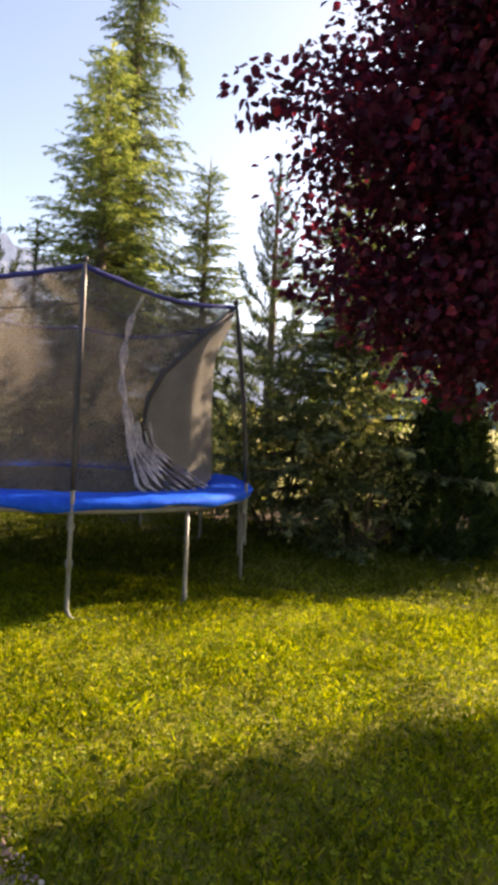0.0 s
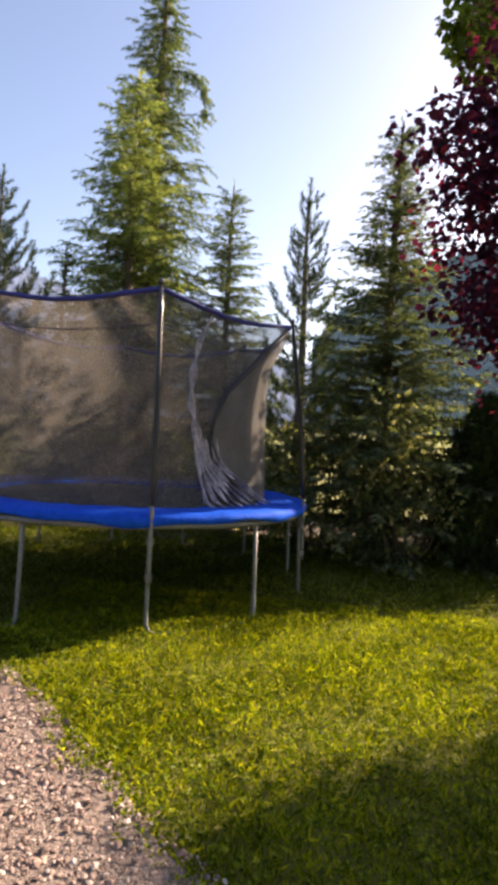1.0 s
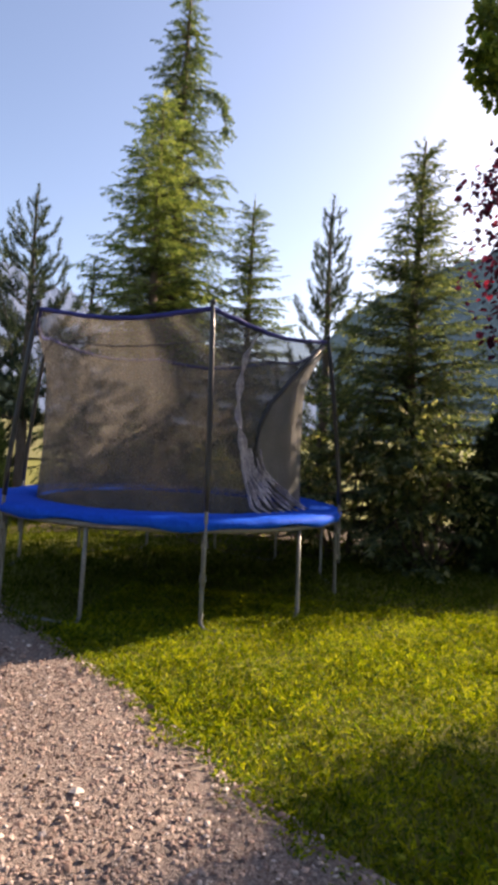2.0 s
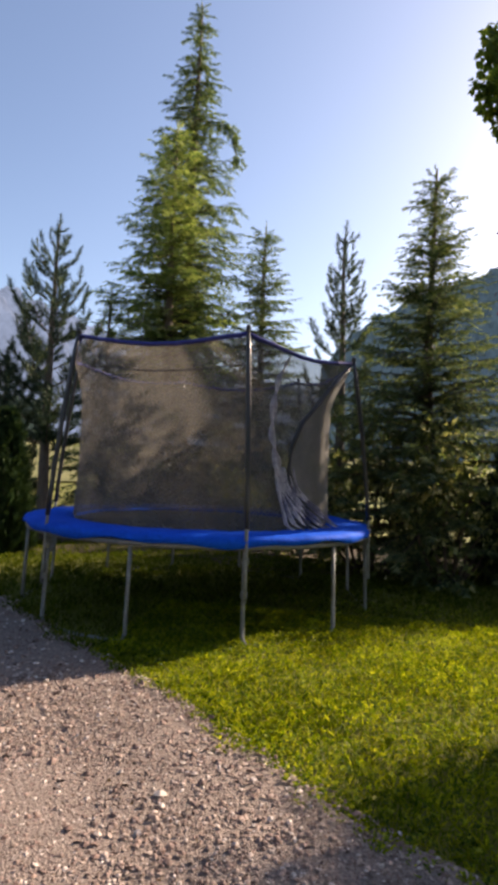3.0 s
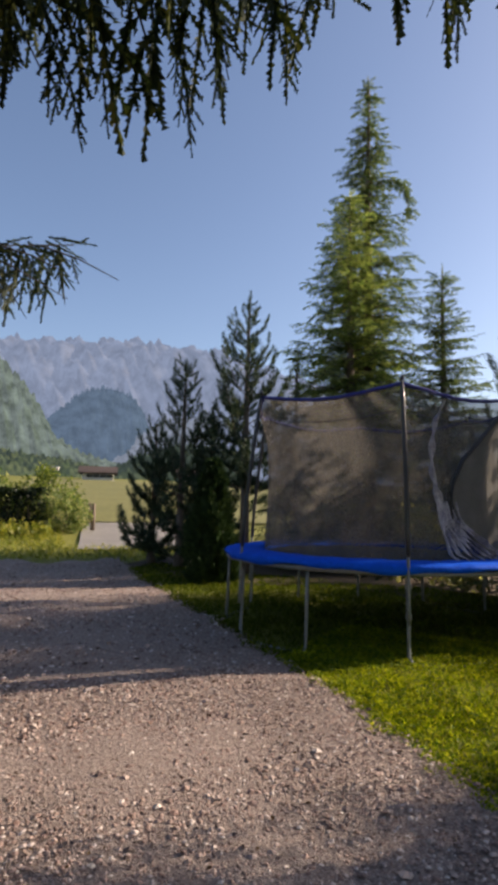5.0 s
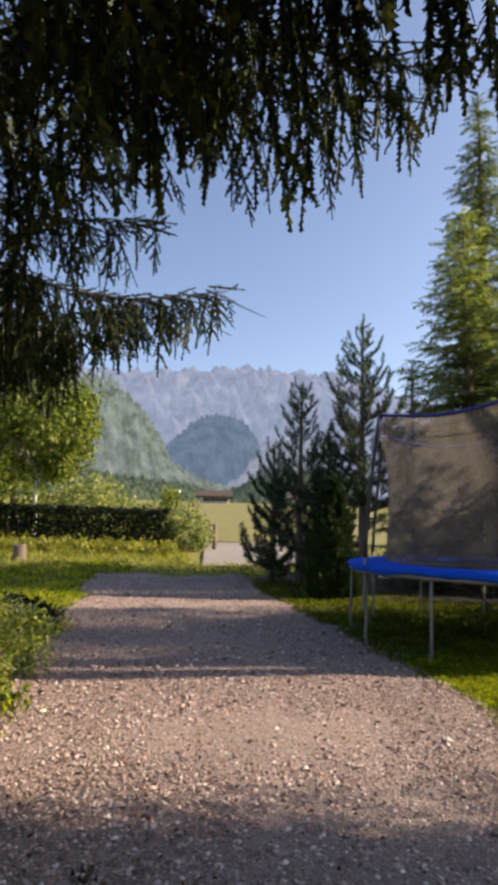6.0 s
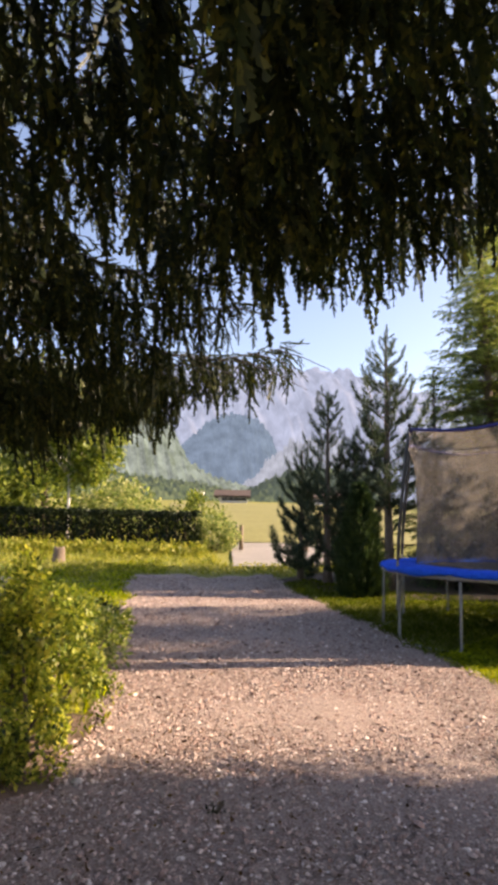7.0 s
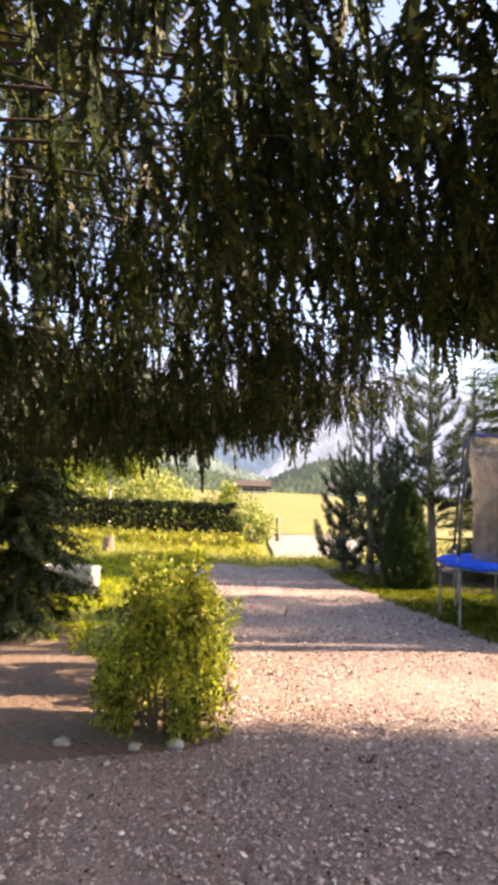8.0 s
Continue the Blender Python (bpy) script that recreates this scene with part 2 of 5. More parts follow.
class Bag:
    """Collects vertices and triangles, with a material for each batch."""

    def __init__(self):
        self.v, self.f, self.m, self.n = [], [], [], 0

    def add(self, v, f, mi=0):
        v, f = np.asarray(v, float).reshape(-1, 3), np.asarray(f, int).reshape(-1, 3)
        self.v.append(v), self.f.append(f + self.n), self.m.append(np.full(len(f), mi))
        self.n += len(v)

    def mesh(self, name, mats, smooth=False):
        me = bpy.data.meshes.new(name)
        v, f, mi = np.concatenate(self.v), np.concatenate(self.f), np.concatenate(self.m)
        me.vertices.add(len(v)), me.loops.add(f.size), me.polygons.add(len(f))
        me.vertices.foreach_set("co", v.astype(np.float32).ravel())
        me.loops.foreach_set("vertex_index", f.astype(np.int32).ravel())
        me.polygons.foreach_set("loop_start", np.arange(0, f.size, 3, dtype=np.int32))
        me.polygons.foreach_set("material_index", mi.astype(np.int32))
        me.polygons.foreach_set("use_smooth", np.full(len(f), smooth))
        for m in mats:
            me.materials.append(m)
        me.update(), me.validate()
        return me


def part(name, bag, mats, parent=None, label="", smooth=False):
    """Links a Bag or a bmesh as one mesh object, under a thing where one is given."""
    mats = mats if isinstance(mats, (list, tuple)) else [mats]
    if isinstance(bag, Bag):
        me = bag.mesh(name, mats, smooth)
    else:
        me = bpy.data.meshes.new(name)
        for f in bag.faces:
            f.smooth = smooth
        bag.to_mesh(me), bag.free()
        for m in mats:
            me.materials.append(m)
    ob = new(name, me)
    ob.parent = parent
    return tagged(ob, label)


def thing(name, at, label, category, group="", kind=""):
    ob = new(name)
    ob.location = at
    return tagged(ob, label, category, group, kind)


def unit(v):
    v = np.asarray(v, float)
    return v / np.maximum(np.linalg.norm(v, axis=-1, keepdims=True), 1e-9)


def frames(d, up):
    """Bases whose y runs along d and whose z leans to up."""
    d = unit(d)
    x = unit(np.cross(d, np.broadcast_to(up, d.shape) + RNG.normal(0, 0.02, d.shape)))
    return np.stack([x, d, np.cross(x, d)], axis=-1)


def scatter(bag, tv, tf, at, basis, size, mi=0):
    """Copies a template, joined, to many places."""
    at, size = np.asarray(at, float), np.asarray(size, float)
    if size.ndim == 1:
        size = size[:, None]
    v = np.einsum("kij,knj->kni", basis, tv[None] * size[:, None, :]) + at[:, None]
    f = tf[None] + (np.arange(len(at)) * len(tv))[:, None, None]
    bag.add(v, f, mi)


def tube(bag, pts, radii, sides=6, mi=0, cap=True):
    pts = np.asarray(pts, float)
    radii = np.broadcast_to(np.asarray(radii, float), len(pts))
    t = unit(np.gradient(pts, axis=0))
    up = np.array([0, 0, 1.0]) if abs(t[0][2]) < 0.8 else np.array([0, 1.0, 0])
    x = unit(np.cross(t, up))
    y = np.cross(t, x)
    a = np.arange(sides) * 2 * np.pi / sides
    v = pts[:, None] + radii[:, None, None] * (x[:, None] * np.cos(a)[None, :, None] + y[:, None] * np.sin(a)[None, :, None])
    f = []
    for i in range(len(pts) - 1):
        for j in range(sides):
            p, q = i * sides + j, i * sides + (j + 1) % sides
            f += [(p, q, q + sides), (p, q + sides, p + sides)]
    v = v.reshape(-1, 3)
    if cap:
        n = len(v)
        v = np.vstack([v, pts[:1], pts[-1:]])
        for j in range(sides):
            f += [(n, (j + 1) % sides, j), (n + 1, (len(pts) - 1) * sides + j, (len(pts) - 1) * sides + (j + 1) % sides)]
    bag.add(v, f, mi)


def fields(x, y, s=1.0, seed=0.0):
    """Smooth pseudo-random field between about -1 and 1."""
    return (np.sin(x * 1.7 * s + 1.3 + seed) * np.cos(y * 2.1 * s - 0.7 + seed * 1.7) + 0.5 * np.sin(x * 4.3 * s - y * 3.1 * s + seed * 2.3) + 0.3 * np.cos(x * 8.9 * s + y * 7.7 * s + seed)) / 1.8


# leaf and needle templates, along +y
def blade_set(items):
    v, f = [], []
    for base, way, length, width, side in items:
        base, way = np.array(base, float), unit(np.array(way, float))
        s = unit(np.cross(way, np.array(side, float))) * width / 2
        n = len(v)
        v += [base - s, base + s, base + way * length]
        f.append((n, n + 1, n + 2))
    return np.array(v), np.array(f)


def spray_template(pairs=9, angle=0.95, length=0.34, width=0.075):
    r = np.random.default_rng(3)
    it = [((0, 0.05, 0), (0, 1, 0.05), 0.95, 0.03, (0, 0, 1))]
    for i in range(pairs):
        y = 0.06 + 0.84 * i / pairs
        ln = length * (1.1 - 0.65 * i / pairs)
        for s in (-1, 1):
            a = angle + r.normal(0, 0.12)
            it.append(((0, y, 0), (s * math.sin(a), math.cos(a), r.normal(-0.12, 0.16)), ln * r.uniform(0.8, 1.2), width, (0, r.normal(0, 0.4), 1)))
    return blade_set(it)


def tuft_template(n=22, length=0.5, width=0.045, lean=0.75, start=0.15):
    r = np.random.default_rng(4)
    it = []
    for i in range(n):
        y, a = start + (0.9 - start) * i / n, i * 2.4
        out = (math.cos(a) * math.sin(lean), math.cos(lean), math.sin(a) * math.sin(lean))
        it.append(((0, y, 0), out, length * r.uniform(0.7, 1.1) * (1.1 - 0.4 * i / n), width, r.normal(0, 1, 3)))
    return blade_set(it)


SPRAY = spray_template()
TUFT = tuft_template(30, 0.42, 0.062, 0.75, 0.05)


def twig_template(seed, seg, planes, w, sides, side_seg, side_w):
    """A hanging spruce branchlet: a needle-clad twig with shorter twigs along both sides."""
    r = np.random.default_rng(seed)
    v, f = [], []

    def clad(base, way, length, wide, n, turns):
        a = unit(np.cross(way, np.array([0.3, 0.1, 1.0])))
        b = np.cross(way, a)
        for th in turns:
            side = a * math.cos(th) + b * math.sin(th)
            for i in range(n):
                y0, y1 = (i - 0.2 + r.uniform(-0.4, 0.3)) / n, (i + 1.2) / n
                k = wide * r.uniform(0.35, 1.25) * (1 - 0.5 * (i / n) ** 2)
                m = len(v)
                v.extend([base + way * length * y0, base + way * length * y1, base + way * (length * (y0 + y1) / 2 + 0.75 * k) + side * k])
                f.append((m, m + 1, m + 2))

    clad(np.array([0, 0, 0.0]), np.array([0, 1.0, 0]), 1.0, w, seg, [6.28 * q / planes for q in range(planes)])
    for k in range(sides):
        y, sg = 0.04 + 0.74 * k / sides, (-1, 1)[k % 2]
        way = unit(np.array([sg * 0.5, 1.0, r.normal(0, 0.35)]))
        clad(np.array([0, y, 0]), way, 0.34 * (1.15 - 0.6 * k / sides) * r.uniform(0.7, 1.25), side_w, side_seg, (0, 3.14))
    return np.array(v), np.array(f)


STRANDS = [twig_template(q, 20, 3, 0.056, 6, 7, 0.048) for q in (9, 10, 12)]
COARSE = twig_template(11, 8, 2, 0.10, 5, 3, 0.09)
GRASS = (np.array([[0, 0, 0], [-0.10, 0.15, 0.5], [0.10, 0.15, 0.5], [0.02, 0.5, 0.85]]), np.array([[0, 2, 1], [1, 2, 3]]))
LEAF = (np.array([[0, 0, 0], [-0.28, 0.38, 0.06], [0, 0.5, -0.03], [0.28, 0.38, 0.06], [0, 1, -0.08]]), np.array([[0, 2, 1], [0, 3, 2], [1, 2, 4], [2, 3, 4]]))
PLUM = (np.array([[0, 0, 0], [-0.4, 0.48, 0.08], [0, 0.45, -0.05], [0.4, 0.48, 0.08], [0, 1, -0.1]]), np.array([[0, 2, 1], [0, 3, 2], [1, 2, 4], [2, 3, 4]]))
BROAD = (np.array([[0, 0, 0], [-0.36, 0.22, 0.05], [-0.42, 0.55, 0.07], [0, 0.5, -0.04], [0.36, 0.22, 0.05], [0.42, 0.55, 0.07], [0, 1, -0.1]]),
         np.array([[0, 3, 1], [1, 3, 2], [2, 3, 6], [0, 4, 3], [4, 5, 3], [3, 5, 6]]))


def rise(x, y):
    """Height of the ground: level yard, rising gently towards the far end of the drive."""
    u = -0.76 * np.asarray(x, float) + 0.65 * np.asarray(y, float)
    t = np.clip(u - 10.5, 0, 95)
    return 0.065 * t * t / (t + 1.5)


# ---- the ground, the drive and the distance ----
U, N = np.array([-0.76, 0.65]), np.array([0.65, 0.76])      # along the drive, across it


def drive_edges(u):
    """Right and left edge of the gravel, across the drive, at u metres along it."""
    u = np.asarray(u, float)
    right = 1.17 + 0.05 * np.sin(u * 2.3) + 0.035 * np.sin(u * 5.9 + 1) - 0.045 * np.clip(u - 4, 0, 8)
    left = -2.24 - 0.055 * np.clip(u - 1, 0, 12) + 0.09 * np.sin(u * 1.9 + 2) + 0.05 * np.sin(u * 6.1)
    left = left - 6.0 * np.clip((1.45 - u) / 0.8, 0, 1) ** 1.5
    return right, left


def sheet(name, xs, ys, height, mat, label, category, to_world=None, smooth=True):
    X, Y = np.meshgrid(xs, ys)
    if to_world:
        X, Y = to_world(X, Y)
    b = Bag()
    nx, ny = len(xs), len(ys)
    i, j = np.meshgrid(np.arange(nx - 1), np.arange(ny - 1))
    a = (j * nx + i).ravel()
    b.add(np.stack([X, Y, height(X, Y)], -1), np.vstack([np.stack([a, a + 1, a + nx + 1], -1), np.stack([a, a + nx + 1, a + nx], -1)]))
    ob = part(name, b, mat, smooth=smooth)
    return tagged(ob, label, category, kind="structure")


radii = np.concatenate([np.linspace(0, 30, 76), np.geomspace(31, 2600, 50)])
sheet("ground", radii, np.linspace(0, 2 * np.pi, 145), lambda x, y: rise(x, y) + 0.02 * fields(x, y, 0.5) - 0.03, M_FIELD,
      "mown lawn and meadow reaching to the hills", "ground", lambda r, a: (r * np.cos(a) - 3, r * np.sin(a) + 3))


def drive_world(k, u):
    right, left = drive_edges(u)
    n = left + (right - left) * k
    u = u + np.clip((u - 11) / 2.2, 0, 1) * (0.4 * np.sin(k * 8) + 0.22 * np.sin(k * 21) - 0.9 * (k - 0.5) ** 2)
    return u * U[0] + n * N[0], u * U[1] + n * N[1]


sheet("road", np.linspace(0, 1, 30), np.linspace(-9, 13.2, 130), lambda x, y: rise(x, y) + 0.012 + 0.012 * fields(x, y, 0.8, 3), M_GRAVEL,
      "pinkish gravel drive with worn grassy edges", "drive", drive_world)
sheet("soil_bed", np.linspace(-9, 9, 40), np.linspace(8.2, 13.0, 24), lambda x, y: rise(x, y) + 0.01 + 0.04 * fields(x, y, 0.6, 5) * np.clip((y - 8.0) / 1.5, 0, 1), M_SOIL,
      "bare shaded soil under the trees behind the trampoline", "soil", lambda x, y: (x, y + 0.35 * np.sin(x * 1.3) + 0.2 * np.sin(x * 3.7)))
sheet("country_road", np.linspace(0, 1, 12), np.linspace(14.9, 25.5, 40), lambda x, y: rise(x, y) + 0.03, M_ROAD, "pale sunlit road beyond the drive", "road",
      lambda k, u: (u * U[0] + (-0.2 + 0.13 * (u - 15) + k * (2.7 + 0.2 * (u - 15)) + 0.07 * np.sin(u * 0.9)) * N[0], u * U[1] + (-0.2 + 0.13 * (u - 15) + k * (2.7 + 0.2 * (u - 15)) + 0.07 * np.sin(u * 0.9)) * N[1]))
sheet("bare_earth", np.linspace(-8.0, -2.5, 40), np.linspace(-3.8, -0.15, 28), lambda x, y: rise(x, y) - 0.002 + 0.008 * fields(x, y, 2), M_EARTH,
      "bare brown earth under the spruce", "soil", lambda x, y: (x + 0.2 * np.sin(y * 3), y + 0.25 * np.sin(x * 1.7)))


def slope(name, dist, a0, a1, crest, depth, mat, label, rough=0.1, rows=14, cols=120, seed=0.0, foot=0.0, crag=1.0):
    """A far hillside: azimuths in degrees to the left of +y, crest gives its elevation angle."""
    b = Bag()
    az = np.radians(np.linspace(a0, a1, cols))
    top = np.array([crest(math.degrees(a)) for a in az])
    k = np.linspace(0, 1, rows)
    A, K = np.meshgrid(az, k)
    jag = fields(A * 40, K * 3, crag, seed) + 0.6 * fields(A * 130, K * 6, crag, seed + 2)
    D = dist + depth * K + depth * 0.06 * fields(A * 60, K * 9, 1, seed + 1)
    Z = foot + (np.tan(np.radians(top))[None] * (dist + depth) - foot) * np.sin(K * np.pi / 2) ** 1.1 * (1 + rough * jag * K ** 0.5)
    i, j = np.meshgrid(np.arange(cols - 1), np.arange(rows - 1))
    a = (j * cols + i).ravel()
    b.add(np.stack([-np.sin(A) * D, np.cos(A) * D, Z], -1), np.vstack([np.stack([a, a + 1, a + cols + 1], -1), np.stack([a, a + cols + 1, a + cols], -1)]))
    return tagged(part(name, b, mat, smooth=True), label, "hills", kind="structure")


def lerp(pairs):
    xs, ys = zip(*pairs)
    return lambda a: float(np.interp(a, xs, ys))


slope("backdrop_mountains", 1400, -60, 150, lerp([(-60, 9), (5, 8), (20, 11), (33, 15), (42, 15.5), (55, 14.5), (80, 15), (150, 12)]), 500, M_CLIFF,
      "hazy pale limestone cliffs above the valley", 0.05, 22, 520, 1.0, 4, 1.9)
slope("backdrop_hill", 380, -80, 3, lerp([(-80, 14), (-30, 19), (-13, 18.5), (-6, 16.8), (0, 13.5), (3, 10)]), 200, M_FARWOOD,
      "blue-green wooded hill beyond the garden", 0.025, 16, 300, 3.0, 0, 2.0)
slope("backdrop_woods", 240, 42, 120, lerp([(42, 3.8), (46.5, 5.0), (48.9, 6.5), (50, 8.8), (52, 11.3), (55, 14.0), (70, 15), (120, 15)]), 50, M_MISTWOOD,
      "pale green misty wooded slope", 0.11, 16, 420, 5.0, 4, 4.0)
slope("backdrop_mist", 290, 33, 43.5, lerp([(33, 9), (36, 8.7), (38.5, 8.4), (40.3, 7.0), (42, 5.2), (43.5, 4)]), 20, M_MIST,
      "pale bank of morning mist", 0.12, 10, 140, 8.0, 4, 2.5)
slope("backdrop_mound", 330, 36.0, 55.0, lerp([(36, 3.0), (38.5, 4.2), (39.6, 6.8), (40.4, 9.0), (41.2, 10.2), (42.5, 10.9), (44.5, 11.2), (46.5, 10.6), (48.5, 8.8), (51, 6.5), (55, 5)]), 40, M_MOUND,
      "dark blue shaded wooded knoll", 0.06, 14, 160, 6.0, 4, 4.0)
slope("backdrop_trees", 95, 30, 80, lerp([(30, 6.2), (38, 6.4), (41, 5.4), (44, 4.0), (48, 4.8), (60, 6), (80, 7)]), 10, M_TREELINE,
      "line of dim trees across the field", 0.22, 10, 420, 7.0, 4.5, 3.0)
sheet("hay_field", np.linspace(-2.5, 24, 24), np.linspace(22, 84, 30), lambda x, y: rise(x, y) + 0.05 + 0.05 * fields(x, y, 0.3), M_HAY,
      "sunlit yellow hay field before the hills", "field", lambda n, u: (u * U[0] + n * N[0], u * U[1] + n * N[1]))


# ---- trees and shrubs ----
def grown(bag_needles, bag_wood, H, R, z0, gap, per, tmpl, spray, lift, droop, upturn, dens, power=0.9, hang=0.0, base=(0, 0), lean=0.0, flat=True, inner=0.12, taper=0.012, r=None):
    """Whorls of branches with sprays of needles up a stem."""
    r = r or RNG
    at, way, size, ups = [], [], [], []
    z = z0
    while z < H - 0.15:
        t = (z - z0) / (H - z0)
        L0 = R * (1 - t) ** power * (0.75 + 0.25 * min(1, t * 6 + 0.4))
        n = max(3, int(per * (0.6 + 0.4 * (1 - t))))
        a0 = r.uniform(0, 6.28)
        for k in range(n):
            a = a0 + k * 2 * math.pi / n + r.normal(0, 0.22)
            L = max(0.12, L0 * r.uniform(0.62, 1.15))
            out = np.array([math.cos(a), math.sin(a), 0])
            lf = lift + 0.55 * t + r.normal(0, 0.06)
            s = np.linspace(0, 1, 6)
            pts = np.array([base[0], base[1], z + r.normal(0, gap * 0.25)]) + out * (L * s)[:, None] + np.array([0, 0, 1.0]) * (L * (lf * s - droop * s ** 2 + upturn * s ** 4))[:, None]
            tube(bag_wood, pts, np.linspace(taper * (0.4 + L), 0.004, 6), 3, cap=False)
            m = max(2, int(dens * L / spray))
            ss = np.clip(np.linspace(inner, 1.0, m) + r.normal(0, 0.03, m), 0.02, 1)
            P = np.stack([np.interp(ss, s, pts[:, c]) for c in range(3)], -1)
            T = unit(np.stack([np.interp(np.clip(ss + 0.08, 0, 1), s, pts[:, c]) - np.interp(np.clip(ss - 0.08, 0, 1), s, pts[:, c]) for c in range(3)], -1))
            side = np.array([-out[1], out[0], 0])
            sg = np.where(np.arange(m) % 2, 1, -1) * r.uniform(0.2, 1.3, m)
            sg[-1] = 0
            W = T * 0.8 + side * sg[:, None] + np.array([0, 0, -1.0]) * (hang * r.uniform(0.3, 1.3, m))[:, None] + r.normal(0, 0.12, (m, 3))
            at.append(P), way.append(W), size.append(spray * r.uniform(0.65, 1.25, m) * (0.7 + 0.3 * (1 - t)))
            ups.append(np.broadcast_to([0, 0, 1.0], (m, 3)) + side * r.normal(0, 0.25, (m, 1)))
        z += gap * r.uniform(0.8, 1.2) * (1 - 0.35 * t)
    at, way, size, ups = (np.concatenate(q) for q in (at, way, size, ups))
    scatter(bag_needles, *tmpl, at, frames(way, ups), size)
    return len(at)


def conifer(name, label, x, y, H, R, z0, mat, tmpl=SPRAY, seed=1, trunk=None, gap=0.34, per=8, spray=0.42, lift=0.1, droop=0.45, upturn=0.18, dens=2.4, power=0.9, hang=0.25, category="tree", inner=0.12, group="", odd=None):
    r = np.random.default_rng(seed)
    t = thing(name, (x, y, float(rise(x, y)) - 0.05), label, category, group)
    wood, limbs, green = Bag(), Bag(), Bag()
    trunk = trunk or 0.012 * H + 0.03
    zs = np.linspace(0, H, 14)
    sway = np.stack([0.03 * np.sin(zs * 0.7 + seed), 0.03 * np.cos(zs * 0.9 + seed), zs], -1)
    tube(wood, sway, trunk * (1 - zs / H) ** 0.8 + 0.012 + trunk * 0.5 * np.exp(-zs * 5), 9)
    grown(green, limbs, H, R, z0, gap, per, tmpl, spray, lift, droop, upturn, dens, power, hang, inner=inner, r=r)
    if odd:                                    # one long bough that bends over and hangs
        z, a, L = odd
        q = np.linspace(0, 1, 9)
        pts = np.stack([math.cos(a) * L * np.sin(q * 1.6), math.sin(a) * L * np.sin(q * 1.6), z + 0.25 * L * q - 1.05 * L * q ** 3], -1)
        tube(limbs, pts, np.linspace(0.03, 0.006, 9), 4, cap=False)
        k = r.integers(3, 9, 40)
        scatter(green, *tmpl, pts[k] + r.normal(0, 0.05, (40, 3)), frames(np.array([0.3 * math.cos(a), 0.3 * math.sin(a), -1.0]) + r.normal(0, 0.35, (40, 3)), np.array([0, 1.0, 0.2])), r.uniform(0.22, 0.42, 40))
    lead = np.array([[0, 0, H - 0.45], [0, 0, H - 0.75], [0, 0, H - 0.3]])
    scatter(green, *tmpl, lead, frames(np.array([[0.02, 0, 1], [0.05, 0.03, 1], [0, -0.02, 1.0]]), np.array([1.0, 0, 0])), np.full(3, spray))
    part("trunk", wood, M_BARK, t, smooth=True)
    tagged(part("branchwork", limbs, M_TWIG, t), kind="stuff")
    part("crown", green, mat, t)
    return t


conifer("spruce_tree", "tall dark-tipped spruce with sparse drooping boughs", -4.98, 13.87, 13.95, 2.2, 3.0, G_SPRUCE, seed=11, gap=0.33, per=9, spray=0.5, droop=0.55, upturn=0.25, hang=0.5, power=0.85, dens=5.5, inner=0.03, odd=(10.7, 0.29, 1.1))
conifer("spruce_tree", "bright sunlit green spruce before a taller one", -4.95, 12.3, 9.7, 2.35, 0.8, G_LIGHT, seed=12, gap=0.30, per=10, spray=0.48, droop=0.45, upturn=0.2, hang=0.35, power=0.75, dens=5.5, inner=0.03)
conifer("spruce_tree", "slim young spruce beside taller spruces", -2.88, 13.46, 7.7, 1.75, 0.6, G_SPRUCE, seed=13, gap=0.25, per=10, spray=0.5, dens=6, inner=0.0)
conifer("spruce_tree", "small dark young spruce behind the pines", -6.1, 11.6, 5.5, 1.3, 0.5, G_SPRUCE, seed=14, gap=0.30, per=8, spray=0.42, dens=5, inner=0.03)
conifer("fir_tree", "dark layered fir rising over the shrubs", 0.60, 8.95, 6.6, 2.35, 0.4, G_FIR, seed=15, gap=0.25, per=12, spray=0.44, lift=0.2, droop=0.45, upturn=0.2, power=1.2, dens=6.0, inner=0.03)
PINE = dict(tmpl=TUFT, gap=0.42, per=6, spray=0.38, lift=0.36, droop=0.3, upturn=0.62, dens=6.5, power=0.72, hang=-0.6, inner=0.3)
conifer("pine_tree", "dark pine with upturned tufted branches", -6.31, 9.46, 6.1, 1.25, 1.7, G_PINE, seed=21, **PINE)
conifer("pine_tree", "dark pine leaning over the drive", -7.85, 9.25, 4.75, 1.1, 0.3, G_PINE, seed=22, **PINE)
conifer("pine_tree", "low dark pine in the group by the drive", -7.5, 9.9, 3.7, 0.9, 0.3, G_PINE, seed=23, **PINE)
conifer("pine_tree", "stunted dark pine at the end of the group", -8.75, 9.35, 3.3, 0.8, 0.2, G_PINE, seed=24, **PINE)
conifer("pine_tree", "slender backlit pine behind the trampoline", -0.85, 10.4, 6.1, 0.95, 0.8, G_PINE, seed=25, **PINE)
conifer("spruce_tree", "dark bushy young spruce beside the yard", -6.9, -0.35, 4.2, 0.92, 0.2, G_NEAR, seed=26, gap=0.2, per=11, spray=0.4, hang=0.7, droop=0.5, dens=6.5, inner=0.0)


